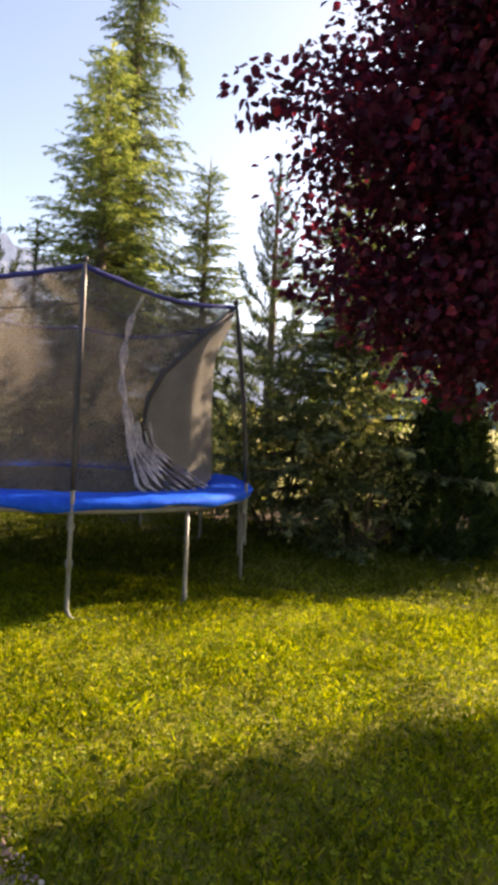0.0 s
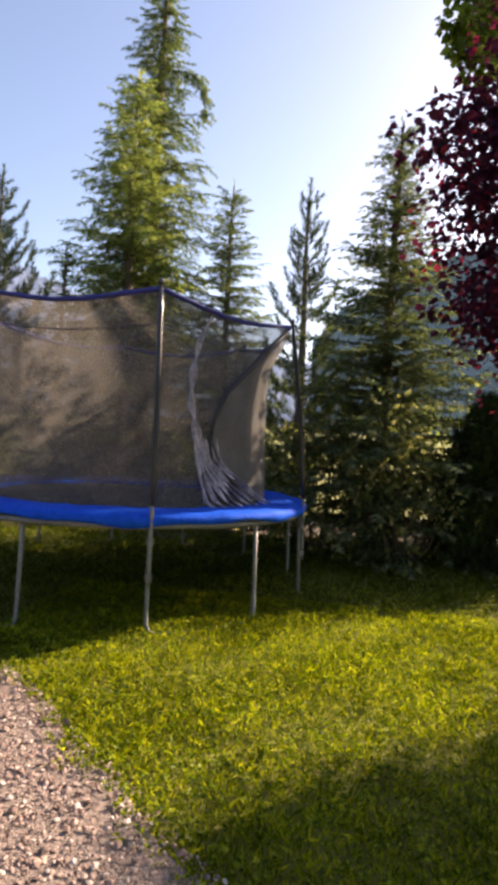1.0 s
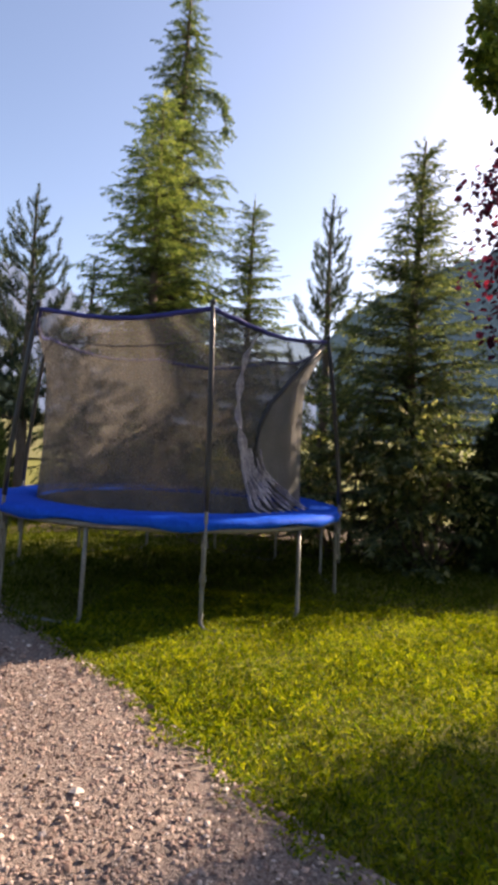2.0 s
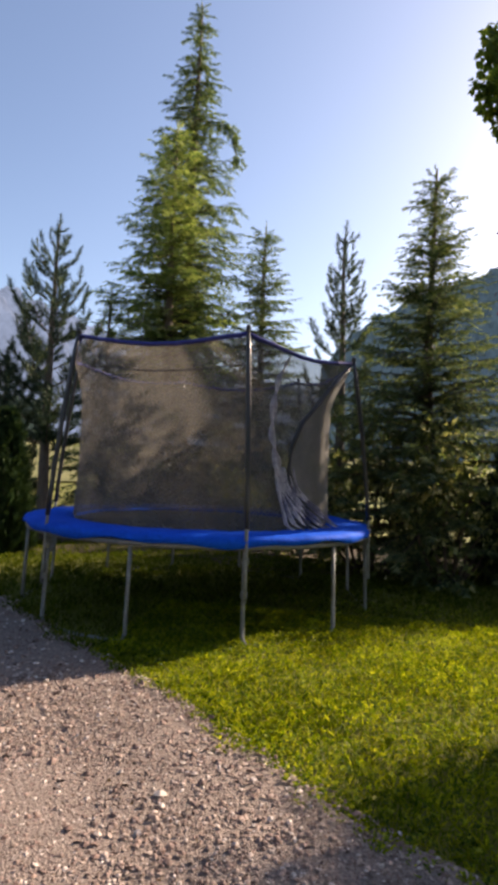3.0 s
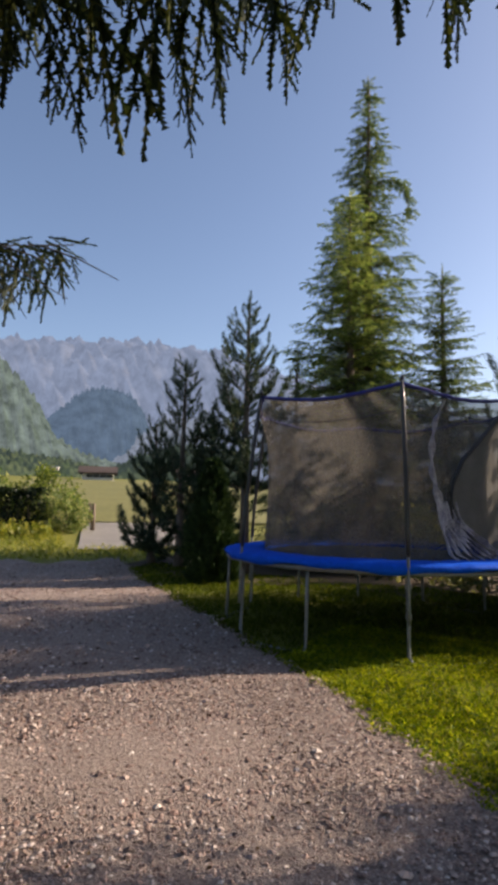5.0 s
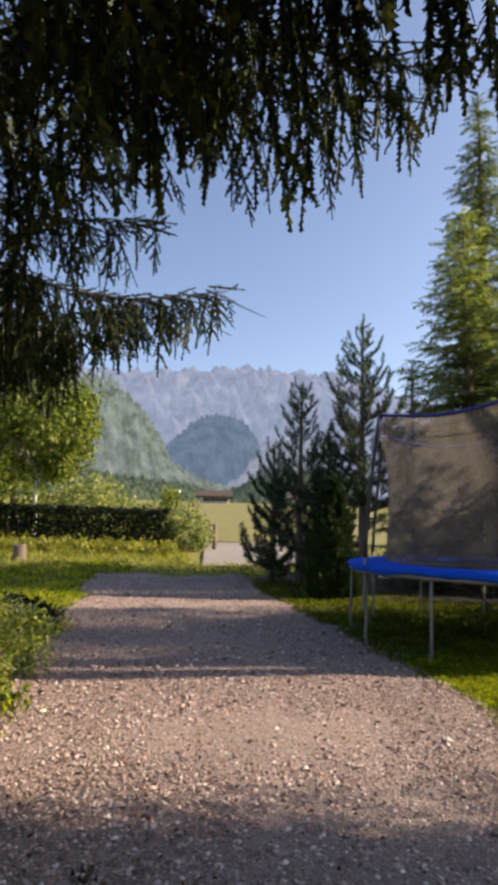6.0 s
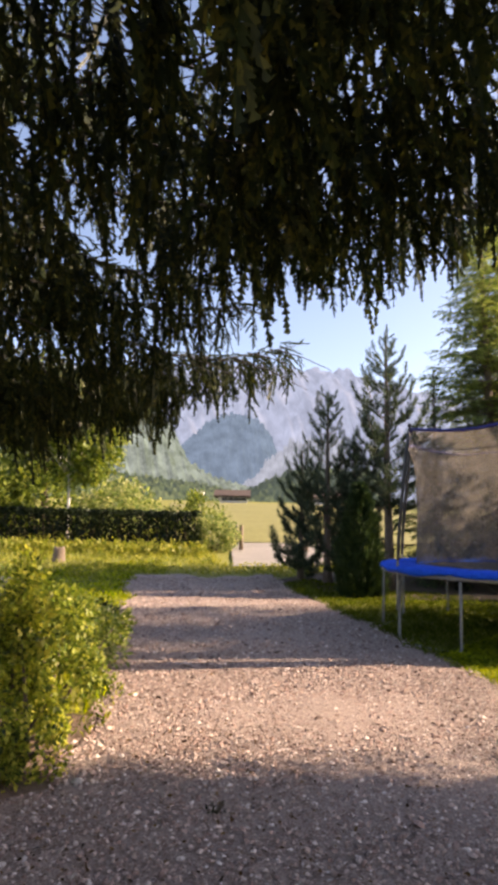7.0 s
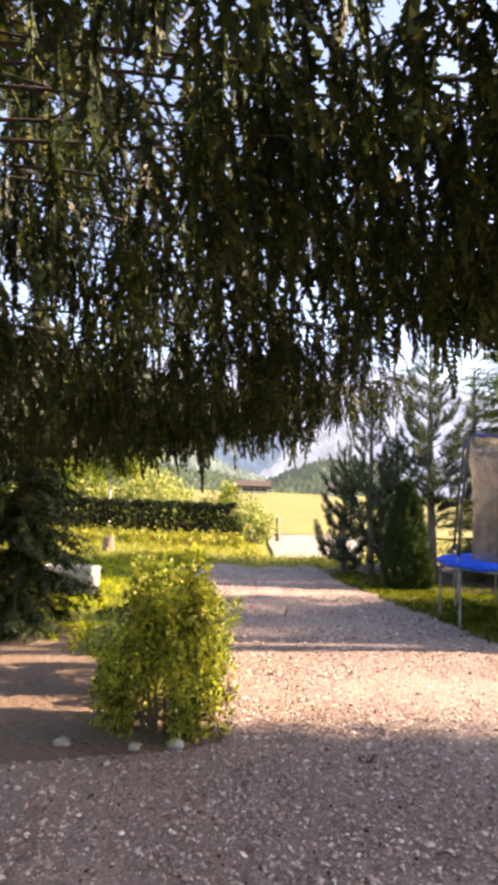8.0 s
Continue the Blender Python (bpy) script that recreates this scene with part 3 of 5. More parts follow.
def shrub(name, label, x, y, w, d, h, mat, n, leaf, tmpl=LEAF, seed=1, z0=0.0, category="shrub", stems=9, clumps=40, group="", turn=0.0, cl=0.3, low=0.0):
    """A many-stemmed bush: leaves gathered in clumps round the ends of its twigs."""
    r = np.random.default_rng(seed)
    t = thing(name, (x, y, float(rise(x, y)) + z0 - 0.03), label, category, group)
    wood, green = Bag(), Bag()
    q = unit(r.normal(0, 1, (clumps, 3)))
    q[:, 2] = np.abs(q[:, 2]) if low == 0 else q[:, 2]
    q *= r.uniform(0.45, 1.0, (clumps, 1)) ** 0.5
    q[:, 2] *= 0.92
    q[::6] *= 1.22
    c, s = math.cos(turn), math.sin(turn)
    c0 = np.stack([q[:, 0] * w * c - q[:, 1] * d * s, q[:, 0] * w * s + q[:, 1] * d * c, 0.07 * h + 0.93 * h * np.clip(q[:, 2], 0.02, 1)], -1)
    for k in range(stems):
        e = c0[k % clumps]
        b0 = np.array([e[0] * 0.25, e[1] * 0.25, 0])
        m = b0 * 0.5 + e * 0.5 + r.normal(0, 0.05, 3)
        tube(wood, [b0, m, e], [0.012 + 0.008 * h, 0.01 + 0.003 * h, 0.004], 4)
    which = r.integers(0, clumps, n)
    off = unit(r.normal(0, 1, (n, 3))) * r.uniform(0.2, 1, (n, 1)) ** 0.6 * cl * np.array([w, d, h * 0.7]) * r.uniform(0.6, 1.4, clumps)[which][:, None]
    P = c0[which] + off
    P[:, 2] = np.maximum(P[:, 2], 0.03)
    W = unit(off) * 0.7 + r.normal(0, 0.6, (n, 3)) + np.array([0, 0, -0.15])
    scatter(green, *tmpl, P, frames(W, r.normal(0, 0.5, (n, 3)) + np.array([0, 0, 1.0])), leaf * r.uniform(0.6, 1.3, n))
    tagged(part("branchwork", wood, M_TWIG, t), kind="stuff")
    part("foliage", green, mat, t)
    return t


def thuja(label, x, y, w, h, mat, n, leaf, seed):
    """A narrow cone of upright scaly fans round a short stem, with an uneven face."""
    r = np.random.default_rng(seed)
    t = thing("thuja", (x, y, float(rise(x, y)) - 0.04), label, "thuja")
    wood, green = Bag(), Bag()
    tube(wood, [[0, 0, 0], [0.01, 0, h * 0.4], [0, 0.01, h * 0.9]], [0.05, 0.035, 0.008], 7)
    z = r.uniform(0, 1, n) ** 1.25
    a = r.uniform(0, 6.28, n)
    wide = w * np.minimum(1, 0.72 + 1.6 * z) * np.clip(1 - z, 0, 1) ** 0.62
    bulge = 1 + 0.13 * np.sin(3 * a + 9 * z + seed) + 0.10 * np.sin(7 * a - 14 * z) + r.normal(0, 0.05, n)
    rad = wide * bulge * r.uniform(0.45, 1.0, n) ** 0.35
    out = np.stack([np.cos(a), np.sin(a), 0 * a], -1)
    P = out * rad[:, None] + np.stack([0 * z, 0 * z, 0.04 + z * h * 0.97], -1)
    scatter(green, *SPRAY, P, frames(out * 0.55 + np.array([0, 0, 1.0]) + r.normal(0, 0.25, (n, 3)), r.normal(0, 1, (n, 3))), leaf * r.uniform(0.6, 1.3, n))
    part("trunk", wood, M_BARK, t, smooth=True)
    part("foliage", green, mat, t)


thuja("dense dark upright thuja beside the drive", -6.1, 7.85, 0.52, 2.25, G_THUJA, 3400, 0.2, 31)
thuja("dense dark broad thuja before the shrubs", 1.95, 8.25, 0.78, 2.25, G_THUJA, 3400, 0.24, 32)
for k, (x, y, w, h, m, lab) in enumerate([
        (-0.35, 8.6, 0.8, 2.6, G_SHADE, "tangled green shrub under the fir"), (0.75, 7.95, 0.95, 2.5, G_SHADE, "leafy green shrub in dappled light"),
        (2.0, 9.4, 1.3, 2.9, G_SHRUB, "tall leafy shrub behind the thuja"), (3.0, 8.9, 0.95, 2.9, G_SHRUB, "pale leafy shrub at the lawn's edge"),
        (4.2, 9.0, 1.1, 2.3, G_SHRUB, "spreading shrub at the lawn's edge"), (-1.4, 9.9, 0.8, 1.7, G_SHADE, "low shrub behind the trampoline"),
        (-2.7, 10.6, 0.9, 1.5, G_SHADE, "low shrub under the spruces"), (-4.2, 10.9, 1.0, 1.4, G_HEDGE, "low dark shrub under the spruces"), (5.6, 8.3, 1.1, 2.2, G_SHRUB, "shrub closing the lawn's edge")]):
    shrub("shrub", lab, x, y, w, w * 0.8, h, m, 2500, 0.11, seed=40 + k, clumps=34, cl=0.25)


def broadleaf(name, label, x, y, H, centre, axes, mat, n, leaf, tmpl, seed, trunk=0.12, bark=M_BARK, clumps=120, cl=0.35, turn=0.0, extra=(), limbs=22, fork=0.4, boxy=False, shady=()):
    """A leafy tree: trunk, forking limbs, and leaves gathered in clumps with gaps between."""
    r = np.random.default_rng(seed)
    t = thing(name, (x, y, float(rise(x, y)) - 0.04), label, "tree")
    wood, boughs, green = Bag(), Bag(), Bag()
    ctr = np.array(centre, float) - np.array([x, y, 0])
    if boxy:
        q = r.uniform(-1, 1, (clumps * 3, 3))
        q = q[(q ** 4).sum(1) < 1][:clumps]
    else:
        q = unit(r.normal(0, 1, (clumps, 3))) * r.uniform(0.15, 1.0, (clumps, 1)) ** 0.45
    c, s = math.cos(turn), math.sin(turn)
    q = q * np.array(axes)
    C = ctr + np.stack([q[:, 0] * c - q[:, 1] * s, q[:, 0] * s + q[:, 1] * c, q[:, 2]], -1)
    if len(extra):
        C = np.vstack([C, np.array(extra, float) - np.array([x, y, 0])])
    f = np.array([ctr[0] * 0.3, ctr[1] * 0.3, H * fork])
    zs = np.linspace(0, 1, 7)
    stem = np.outer(1 - zs, [0, 0, 0]) + np.outer(zs, f) + 0.02 * np.sin(zs * 5)[:, None]
    tube(wood, stem, trunk * (1 - 0.4 * zs) + trunk * 0.5 * np.exp(-zs * 12), 10)
    for k in range(min(limbs + min(24, len(extra)), len(C))):
        e = C[-1 - k]
        m = f * 0.55 + e * 0.45 + np.array([0, 0, 0.12 * np.linalg.norm(e - f)]) + r.normal(0, 0.05, 3)
        tube(boughs, [f - np.array([0, 0, 0.1 * (k % 4)]), m, e * 0.85 + m * 0.15, e], [trunk * 0.42, trunk * 0.22, trunk * 0.1, 0.004], 5)
    m = len(C)
    weight = np.ones(m)
    if len(extra) > 50:
        weight[-len(extra):-150] = 2.8
    which = r.choice(m, n, p=weight / weight.sum())
    sc = r.uniform(0.6, 1.4, m)
    if len(extra):
        sc[-len(extra):] = 0.9
        sc[m - len(extra):m - len(extra) + 12] = 0.5
    off = unit(r.normal(0, 1, (n, 3))) * r.uniform(0.05, 1, (n, 1)) ** 0.5 * (cl * sc)[which][:, None] * np.array([1.15, 1.15, 0.7])
    W = unit(off) * 0.6 + r.normal(0, 0.5, (n, 3)) + np.array([0, 0, -0.45])
    scatter(green, *tmpl, C[which] + off, frames(W, r.normal(0, 0.5, (n, 3)) + np.array([0, 0, 1.0])), leaf * r.uniform(0.55, 1.25, n))
    if len(shady):
        # added leaves out of view, there only to cast shade
        S = (np.array(shady) - np.array([x, y, 0]))[r.integers(0, len(shady), 27000)]
        S = S + r.normal(0, 0.16, S.shape)
        scatter(green, *LEAF, S, frames(r.normal(0, 1, S.shape), r.normal(0, 0.6, S.shape) + np.array([0, 0, 1.0])), r.uniform(0.10, 0.16, len(S)))
        for e in S[:14]:
            tube(boughs, [f, f * 0.5 + e * 0.5 + np.array([0, 0, 0.3]), e], [trunk * 0.4, trunk * 0.2, 0.004], 5)
    part("trunk", wood, bark, t, smooth=True)
    part("branchwork", boughs, M_TWIG if bark is M_BARK else bark, t, smooth=True)
    part("crown", green, mat, t)
    return t


# hanging twig ends, nudged to fit the crown's outline from the camera
LOW_TIPS = [(0.17, 2.05, 2.68), (0.36, 2.15, 2.70), (0.42, 2.35, 2.95), (0.62, 2.95, 2.35), (0.72, 2.65, 2.7), (0.95, 2.8, 2.15), (1.25, 3.05, 1.98), (0.75, 2.3, 3.2), (0.40, 2.25, 2.55),
            (0.8, 3.1, 2.05), (0.58, 2.5, 2.5), (0.85, 2.9, 2.9), (1.0, 3.2, 2.4), (0.9, 3.3, 1.95), (1.1, 3.3, 2.8), (1.2, 3.4, 2.15), (0.8, 2.6, 3.3), (0.7, 2.4, 3.6), (1.4, 3.5, 2.5), (1.0, 2.7, 3.7), (1.3, 3.1, 3.2), (0.7, 2.8, 2.1)]
hang = np.random.default_rng(5)
for k in range(230):                       # fills the crown's part in the camera's view, over the lawn's edge
    q, up = hang.uniform(0, 1), hang.uniform(0, 1)
    LOW_TIPS.append((0.75 + 1.5 * q + 0.3 * up, 2.55 + 1.35 * q - 0.25 * up, 2.0 + 2.9 * up))
for k in range(150):                       # and unseen clumps on its far side, added to shade the lawn
    q, w0, up = hang.uniform(4.6, 8.6), hang.uniform(-1.75, -0.6), hang.uniform(1.7, 3.6)
    LOW_TIPS.append((0.688 * q + 0.725 * w0, 0.725 * q - 0.688 * w0, up))
for k in range(250):                       # dense heart of the hanging side, placed by angles from the first camera position
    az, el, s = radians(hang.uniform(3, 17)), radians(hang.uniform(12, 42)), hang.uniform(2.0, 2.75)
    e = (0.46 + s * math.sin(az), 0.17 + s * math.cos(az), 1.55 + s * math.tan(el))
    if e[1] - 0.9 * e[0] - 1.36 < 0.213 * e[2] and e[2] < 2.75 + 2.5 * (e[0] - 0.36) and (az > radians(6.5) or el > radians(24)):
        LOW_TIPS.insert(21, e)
for k in range(36):                        # lowest twigs of that side, placed by the same camera angles
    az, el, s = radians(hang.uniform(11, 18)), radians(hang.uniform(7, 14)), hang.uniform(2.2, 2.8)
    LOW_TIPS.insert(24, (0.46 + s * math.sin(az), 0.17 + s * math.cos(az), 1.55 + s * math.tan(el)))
for k in range(48):                        # its outermost twigs over the lawn, set to fit the camera's view
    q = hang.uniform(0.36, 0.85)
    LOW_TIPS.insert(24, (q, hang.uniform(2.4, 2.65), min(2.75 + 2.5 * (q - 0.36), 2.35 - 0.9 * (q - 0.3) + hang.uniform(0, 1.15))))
SHADY = []
while len(SHADY) < 420:                    # unseen leaves added up-sun of the yard and the lawn's corner to shade them
    up = hang.uniform(2.5, 5.0)
    if len(SHADY) < 250:
        gx = hang.uniform(-3.0, 0.2)
        gy = 0.9 * (gx + 1.4) + 0.1 - (0.22 + 1.6 * hang.uniform() ** 1.7)
    else:
        gx = hang.uniform(-0.3, 2.0)
        gy = 0.59 * (gx + 0.1) + 2.3 - hang.uniform(0.0, 1.7)
    e = (gx + 1.38 * up, gy + 1.455 * up, up)
    # kept only where the first camera position can't see them
    if e[0] - 0.46 > 0.32 * (e[1] - 0.17) + 0.35:
        SHADY.append(e)
# crown stretched towards the sun, beyond the view, so that it shades the lawn
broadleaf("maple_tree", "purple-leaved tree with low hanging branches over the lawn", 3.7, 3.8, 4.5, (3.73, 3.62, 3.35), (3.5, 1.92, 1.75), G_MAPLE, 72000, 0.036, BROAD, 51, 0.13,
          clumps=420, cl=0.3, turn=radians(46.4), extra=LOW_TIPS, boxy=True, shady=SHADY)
broadleaf("leafy_tree", "broad-leaved tree with yellow-green leaves overhead", 3.6, 10.2, 7.5, (2.75, 8.9, 7.9), (1.3, 1.4, 0.9), G_GREEN, 6500, 0.12, BROAD, 52, 0.14, clumps=60, cl=0.42, extra=[(1.25, 7.7, 6.85), (1.42, 7.9, 7.2), (1.1, 7.6, 7.1), (1.2, 7.65, 7.6), (1.3, 7.8, 7.9), (1.45, 7.8, 6.6)])
broadleaf("young_tree", "young light-green tree with a pale stem", -20.0, 9.3, 5.2, (-20.0, 9.3, 4.3), (2.2, 2.2, 1.9), G_GREEN, 11000, 0.22, LEAF, 53, 0.07, M_PALEBARK, clumps=90, cl=0.6, fork=0.5)
broadleaf("leafy_tree", "light green bushy tree behind the hedge", -26.0, 11.5, 7, (-26, 11.5, 5.2), (3.2, 3.0, 3.0), G_GREEN, 9000, 0.26, LEAF, 54, 0.2, clumps=90, cl=0.9)


def hedge(name, label, a, b, width, height, n, seed):
    """A clipped hedge: twigs inside, leaves over its whole face."""
    r = np.random.default_rng(seed)
    a, b = np.array(a, float), np.array(b, float)
    L = np.linalg.norm(b - a)
    d = (b - a) / L
    t = thing(name, (a[0], a[1], float(rise(*a)) - 0.05), label, "hedge")
    wood, green = Bag(), Bag()
    s, k, z = r.uniform(0, L, n), r.uniform(-1, 1, n), r.uniform(0, 1, n)
    face = r.integers(0, 3, n)
    k = np.where(face == 0, np.sign(k) * r.uniform(0.85, 1.05, n), k)
    z = np.where(face == 1, r.uniform(0.93, 1.04, n), z)
    bulge = 1 + 0.06 * fields(s, z * 2, 1.3, seed)
    P = np.stack([d[0] * s - d[1] * k * width / 2 * bulge, d[1] * s + d[0] * k * width / 2 * bulge, z * height * bulge], -1)
    P[:, 2] += rise(a[0] + d[0] * s, a[1] + d[1] * s) - rise(*a)
    scatter(green, *LEAF, P, frames(r.normal(0, 1, (n, 3)), r.normal(0, 1, (n, 3))), 0.14 * r.uniform(0.6, 1.3, n))
    for q in np.arange(0.2, L, 0.35):
        z0 = float(rise(*(a + d * q)) - rise(*a))
        for e in (-0.3, 0.3):
            tube(wood, [[d[0] * q, d[1] * q, z0], [d[0] * q - d[1] * e * width, d[1] * q + d[0] * e * width, z0 + height * 0.92]], [0.03, 0.012], 4)
    tagged(part("branchwork", wood, M_TWIG, t), kind="stuff")
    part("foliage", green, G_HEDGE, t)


shrub("shrub", "sunlit leafy shrub behind the hedge", -19.3, 15.2, 1.6, 1.3, 1.9, G_GREEN, 3500, 0.16, seed=62, clumps=40)
shrub("shrub", "tall leafy shrub behind the hedge", -22.5, 13.0, 2.0, 1.6, 2.6, G_SHRUB, 3800, 0.18, seed=63, clumps=40)
shrub("shrub", "dense green shrub behind the hedge", -26.5, 8.5, 2.2, 1.8, 3.0, G_GREEN, 3800, 0.2, seed=64, clumps=40)
for k, (u0, n0, w0, h0) in enumerate([(30, -4.5, 2.2, 2.6), (27, -8.5, 2.6, 3.4), (32, -13, 3.2, 4.2), (27, -17, 2.8, 3.8), (33, -22, 3.6, 4.6), (29, -27, 3.4, 4.4)]):
    shrub("shrub", "large green shrub in the row beyond the hedge", u0 * U[0] + n0 * N[0], u0 * U[1] + n0 * N[1], w0, w0 * 0.8, h0, (G_SHRUB, G_GREEN)[k % 2], 3200, 0.26, seed=66 + k, clumps=44, group="shrubs beyond the hedge")
hedge("hedge", "long dark clipped hedge at the garden's end", (-15.6, 12.2), (-24.5, 4.5), 1.2, 1.32, 15000, 61)


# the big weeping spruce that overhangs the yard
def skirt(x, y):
    """Least height of hanging twigs, fitted to the camera's view; lowest over bare earth."""
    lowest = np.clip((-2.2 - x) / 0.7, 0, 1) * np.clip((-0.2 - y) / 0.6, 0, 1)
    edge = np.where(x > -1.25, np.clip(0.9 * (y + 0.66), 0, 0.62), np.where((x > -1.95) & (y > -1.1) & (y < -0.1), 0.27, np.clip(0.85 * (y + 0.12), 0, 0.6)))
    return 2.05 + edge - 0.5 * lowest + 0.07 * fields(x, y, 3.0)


def weeping_spruce(x, y, seed=71):
    """Tiers of long boughs; side branches droop from them, and slender twigs hang from those like curtains."""
    r = np.random.default_rng(seed)
    t = thing("spruce_tree", (x, y, -0.05), "big old spruce with low weeping dark branches", "tree")
    wood, limbs, green = Bag(), Bag(), Bag()
    zs = np.linspace(0, 16, 16)
    tube(wood, np.stack([0 * zs, 0 * zs, zs], -1), 0.27 * (1 - zs / 16.5) + 0.2 * np.exp(-zs * 3), 12)
    down, up = np.array([0, 0, -1.0]), np.array([0, 0, 1.0])
    at, way, size, fine = [], [], [], []
    # bearing from the trunk, reach, height of the tip, fitted to the camera's view
    boughs = [(-20, 5.0, 2.8), (-6, 5.2, 2.75), (7, 5.3, 2.85), (19, 5.3, 2.8), (30, 5.2, 2.9), (35, 5.3, 2.85), (38.5, 5.4, 2.8), (41.5, 5.5, 2.8), (44.5, 5.6, 2.82), (47, 5.7, 2.82), (49.5, 5.65, 2.78), (52, 5.55, 2.74), (54.3, 5.4, 2.76), (56.5, 5.3, 2.7),
              (63, 4.35, 2.55), (67.5, 4.6, 2.5), (72, 5.22, 2.47), (78, 5.0, 2.44), (85, 4.9, 2.42), (93, 4.7, 2.35), (101, 4.6, 2.3), (111, 4.5, 2.3), (123, 4.4, 2.4)]
    boughs = [(a, L, z, 0) for a, L, z in boughs]
    for tier, (z0, L0, n) in enumerate([(3.42, 5.15, 17), (4.15, 4.75, 16), (4.9, 4.4, 14), (5.8, 4.0, 11), (6.9, 3.6, 9), (8.4, 3.0, 8), (10.2, 2.3, 7), (12.2, 1.6, 6), (14.2, 0.9, 5)]):
        for k in range(n):
            a = -22 + 148 * (k + r.uniform(0.15, 0.85)) / n
            boughs.append((a, L0 * r.uniform(0.9, 1.04), z0 + r.normal(0, 0.08), 1 + tier))
    for k in range(30):
        boughs.append((130 + 205 * (k + 0.5) / 30, r.uniform(4.0, 4.8) - 0.5 * (k % 3), 2.5 + 1.3 * (k % 3), 9))
    for a, L, ztip, tier in boughs:
        a = radians(a + r.normal(0, 0.6))
        out, side = np.array([math.cos(a), math.sin(a), 0]), np.array([-math.sin(a), math.cos(a), 0])
        s = np.linspace(0, 1, 18)
        ph = r.uniform(0, 6.28)
        hump = (0.35 if tier or a < 1.15 or a > 1.6 else 0.0) + 0.2 * r.uniform()
        pts = out * (L * s)[:, None] + side * (0.10 * np.sin(s * 6 + ph) * s)[:, None] + up * (ztip + hump * (1 - s) * (0.25 + s) + 0.05 * np.sin(s * 11 + ph) * s + (0.10 if a < 1.15 else 0.2) * np.clip(s - 0.86, 0, 1) / 0.14)[:, None]
        tube(limbs, pts, np.linspace(0.013, 0.003, 18), 5, cap=False)
        close = tier < 3 and 0.3 < a < 1.95
        step = (0.115, 0.14, 0.16, 0.3, 0.34, 0.38, 0.4, 0.4, 0.4, 0.5)[tier] * (0.75 if tier == 0 and 1.2 < a < 1.55 else 1.0) if close else 0.42
        sg = 1
        for q in np.arange(0.16 if close else 0.1, 1.0, step / L):
            p = np.array([np.interp(q, s, pts[:, c]) for c in range(3)])
            full = 0.60 if a > 1.32 else 0.72            # inside, the boughs are all but bare, thinned to fit the camera's view
            zone = 0 if q > full else 1 if q > full - 0.14 else 2
            if close and r.uniform() > ((1.08, 0.41, 0.25), (0.5, 0.20, 0.14), (0.33, 0.16, 0.12))[tier][zone] * (1 + (0.15, 0.45, 0.5)[zone] * math.sin(q * L * 2.6 + ph * 3)):
                continue
            sg = -sg
            if close:
                at.append(p - out * 0.06), way.append(out + r.normal(0, 0.12, 3)), size.append(r.uniform(0.18, 0.26)), fine.append(True)
            ln = (0.30 + 0.62 * min(1, (1.0 - q) * 2.6)) * r.uniform(0.5, 1.15)
            dirn = unit(out * r.uniform(0.5, 1.0) + side * sg + down * r.uniform(0.05, 0.4))
            e = p + dirn * ln + down * 0.22 * ln
            tube(limbs, [p, (p + e) / 2 + up * 0.04 * ln, e], [0.006, 0.004, 0.002], 3, cap=False)
            m = max(2, int(ln / (0.06 if close and tier == 0 and q > 0.72 else 0.10 if close else 0.2)))
            for j in range(m):
                f = (j + r.uniform(0.3, 0.9)) / m
                at.append(p + dirn * ln * f + down * (0.22 * ln * f * f))
                end = j == m - 1
                way.append(down + dirn * (0.9 if end else 0.12) + r.normal(0, 0.14, 3))
                size.append(r.uniform(0.18, 0.62) * (0.55 if end else 1.0) * (0.5 + 0.5 * min(1, (1.0 - q) * 2.5)) * (1.0 if close else 1.6))
                fine.append(close)
            if close and r.uniform() < 0.75:
                at.append(p), way.append(down + r.normal(0, 0.12, 3)), size.append(r.uniform(0.2, 0.5)), fine.append(True)
        at.append(pts[-1] - out * 0.12), way.append(out + up * 0.15), size.append(0.26), fine.append(True)
    at, way, size, fine = np.array(at), unit(np.array(way)), np.array(size), np.array(fine)
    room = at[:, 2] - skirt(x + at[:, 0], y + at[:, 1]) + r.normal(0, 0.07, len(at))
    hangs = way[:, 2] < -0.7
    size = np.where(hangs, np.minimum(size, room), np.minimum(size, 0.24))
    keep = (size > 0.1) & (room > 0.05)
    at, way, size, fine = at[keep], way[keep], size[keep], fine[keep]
    kind = np.where(fine, r.integers(0, 3, len(at)), 3)
    for k, tmpl in enumerate(STRANDS + [COARSE]):
        m = kind == k
        scatter(green, *tmpl, at[m], frames(way[m], r.normal(0, 1, (m.sum(), 3))), size[m])
    part("trunk", wood, M_BARK, t, smooth=True)
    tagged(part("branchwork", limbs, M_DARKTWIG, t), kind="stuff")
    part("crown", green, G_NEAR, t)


weeping_spruce(-3.6, -4.55)


# ---- the trampoline ----
TC, TR, PAD_Z, TOP_Z = (-2.345, 6.012), 1.9, 0.89, 2.78
A0 = radians(-64)


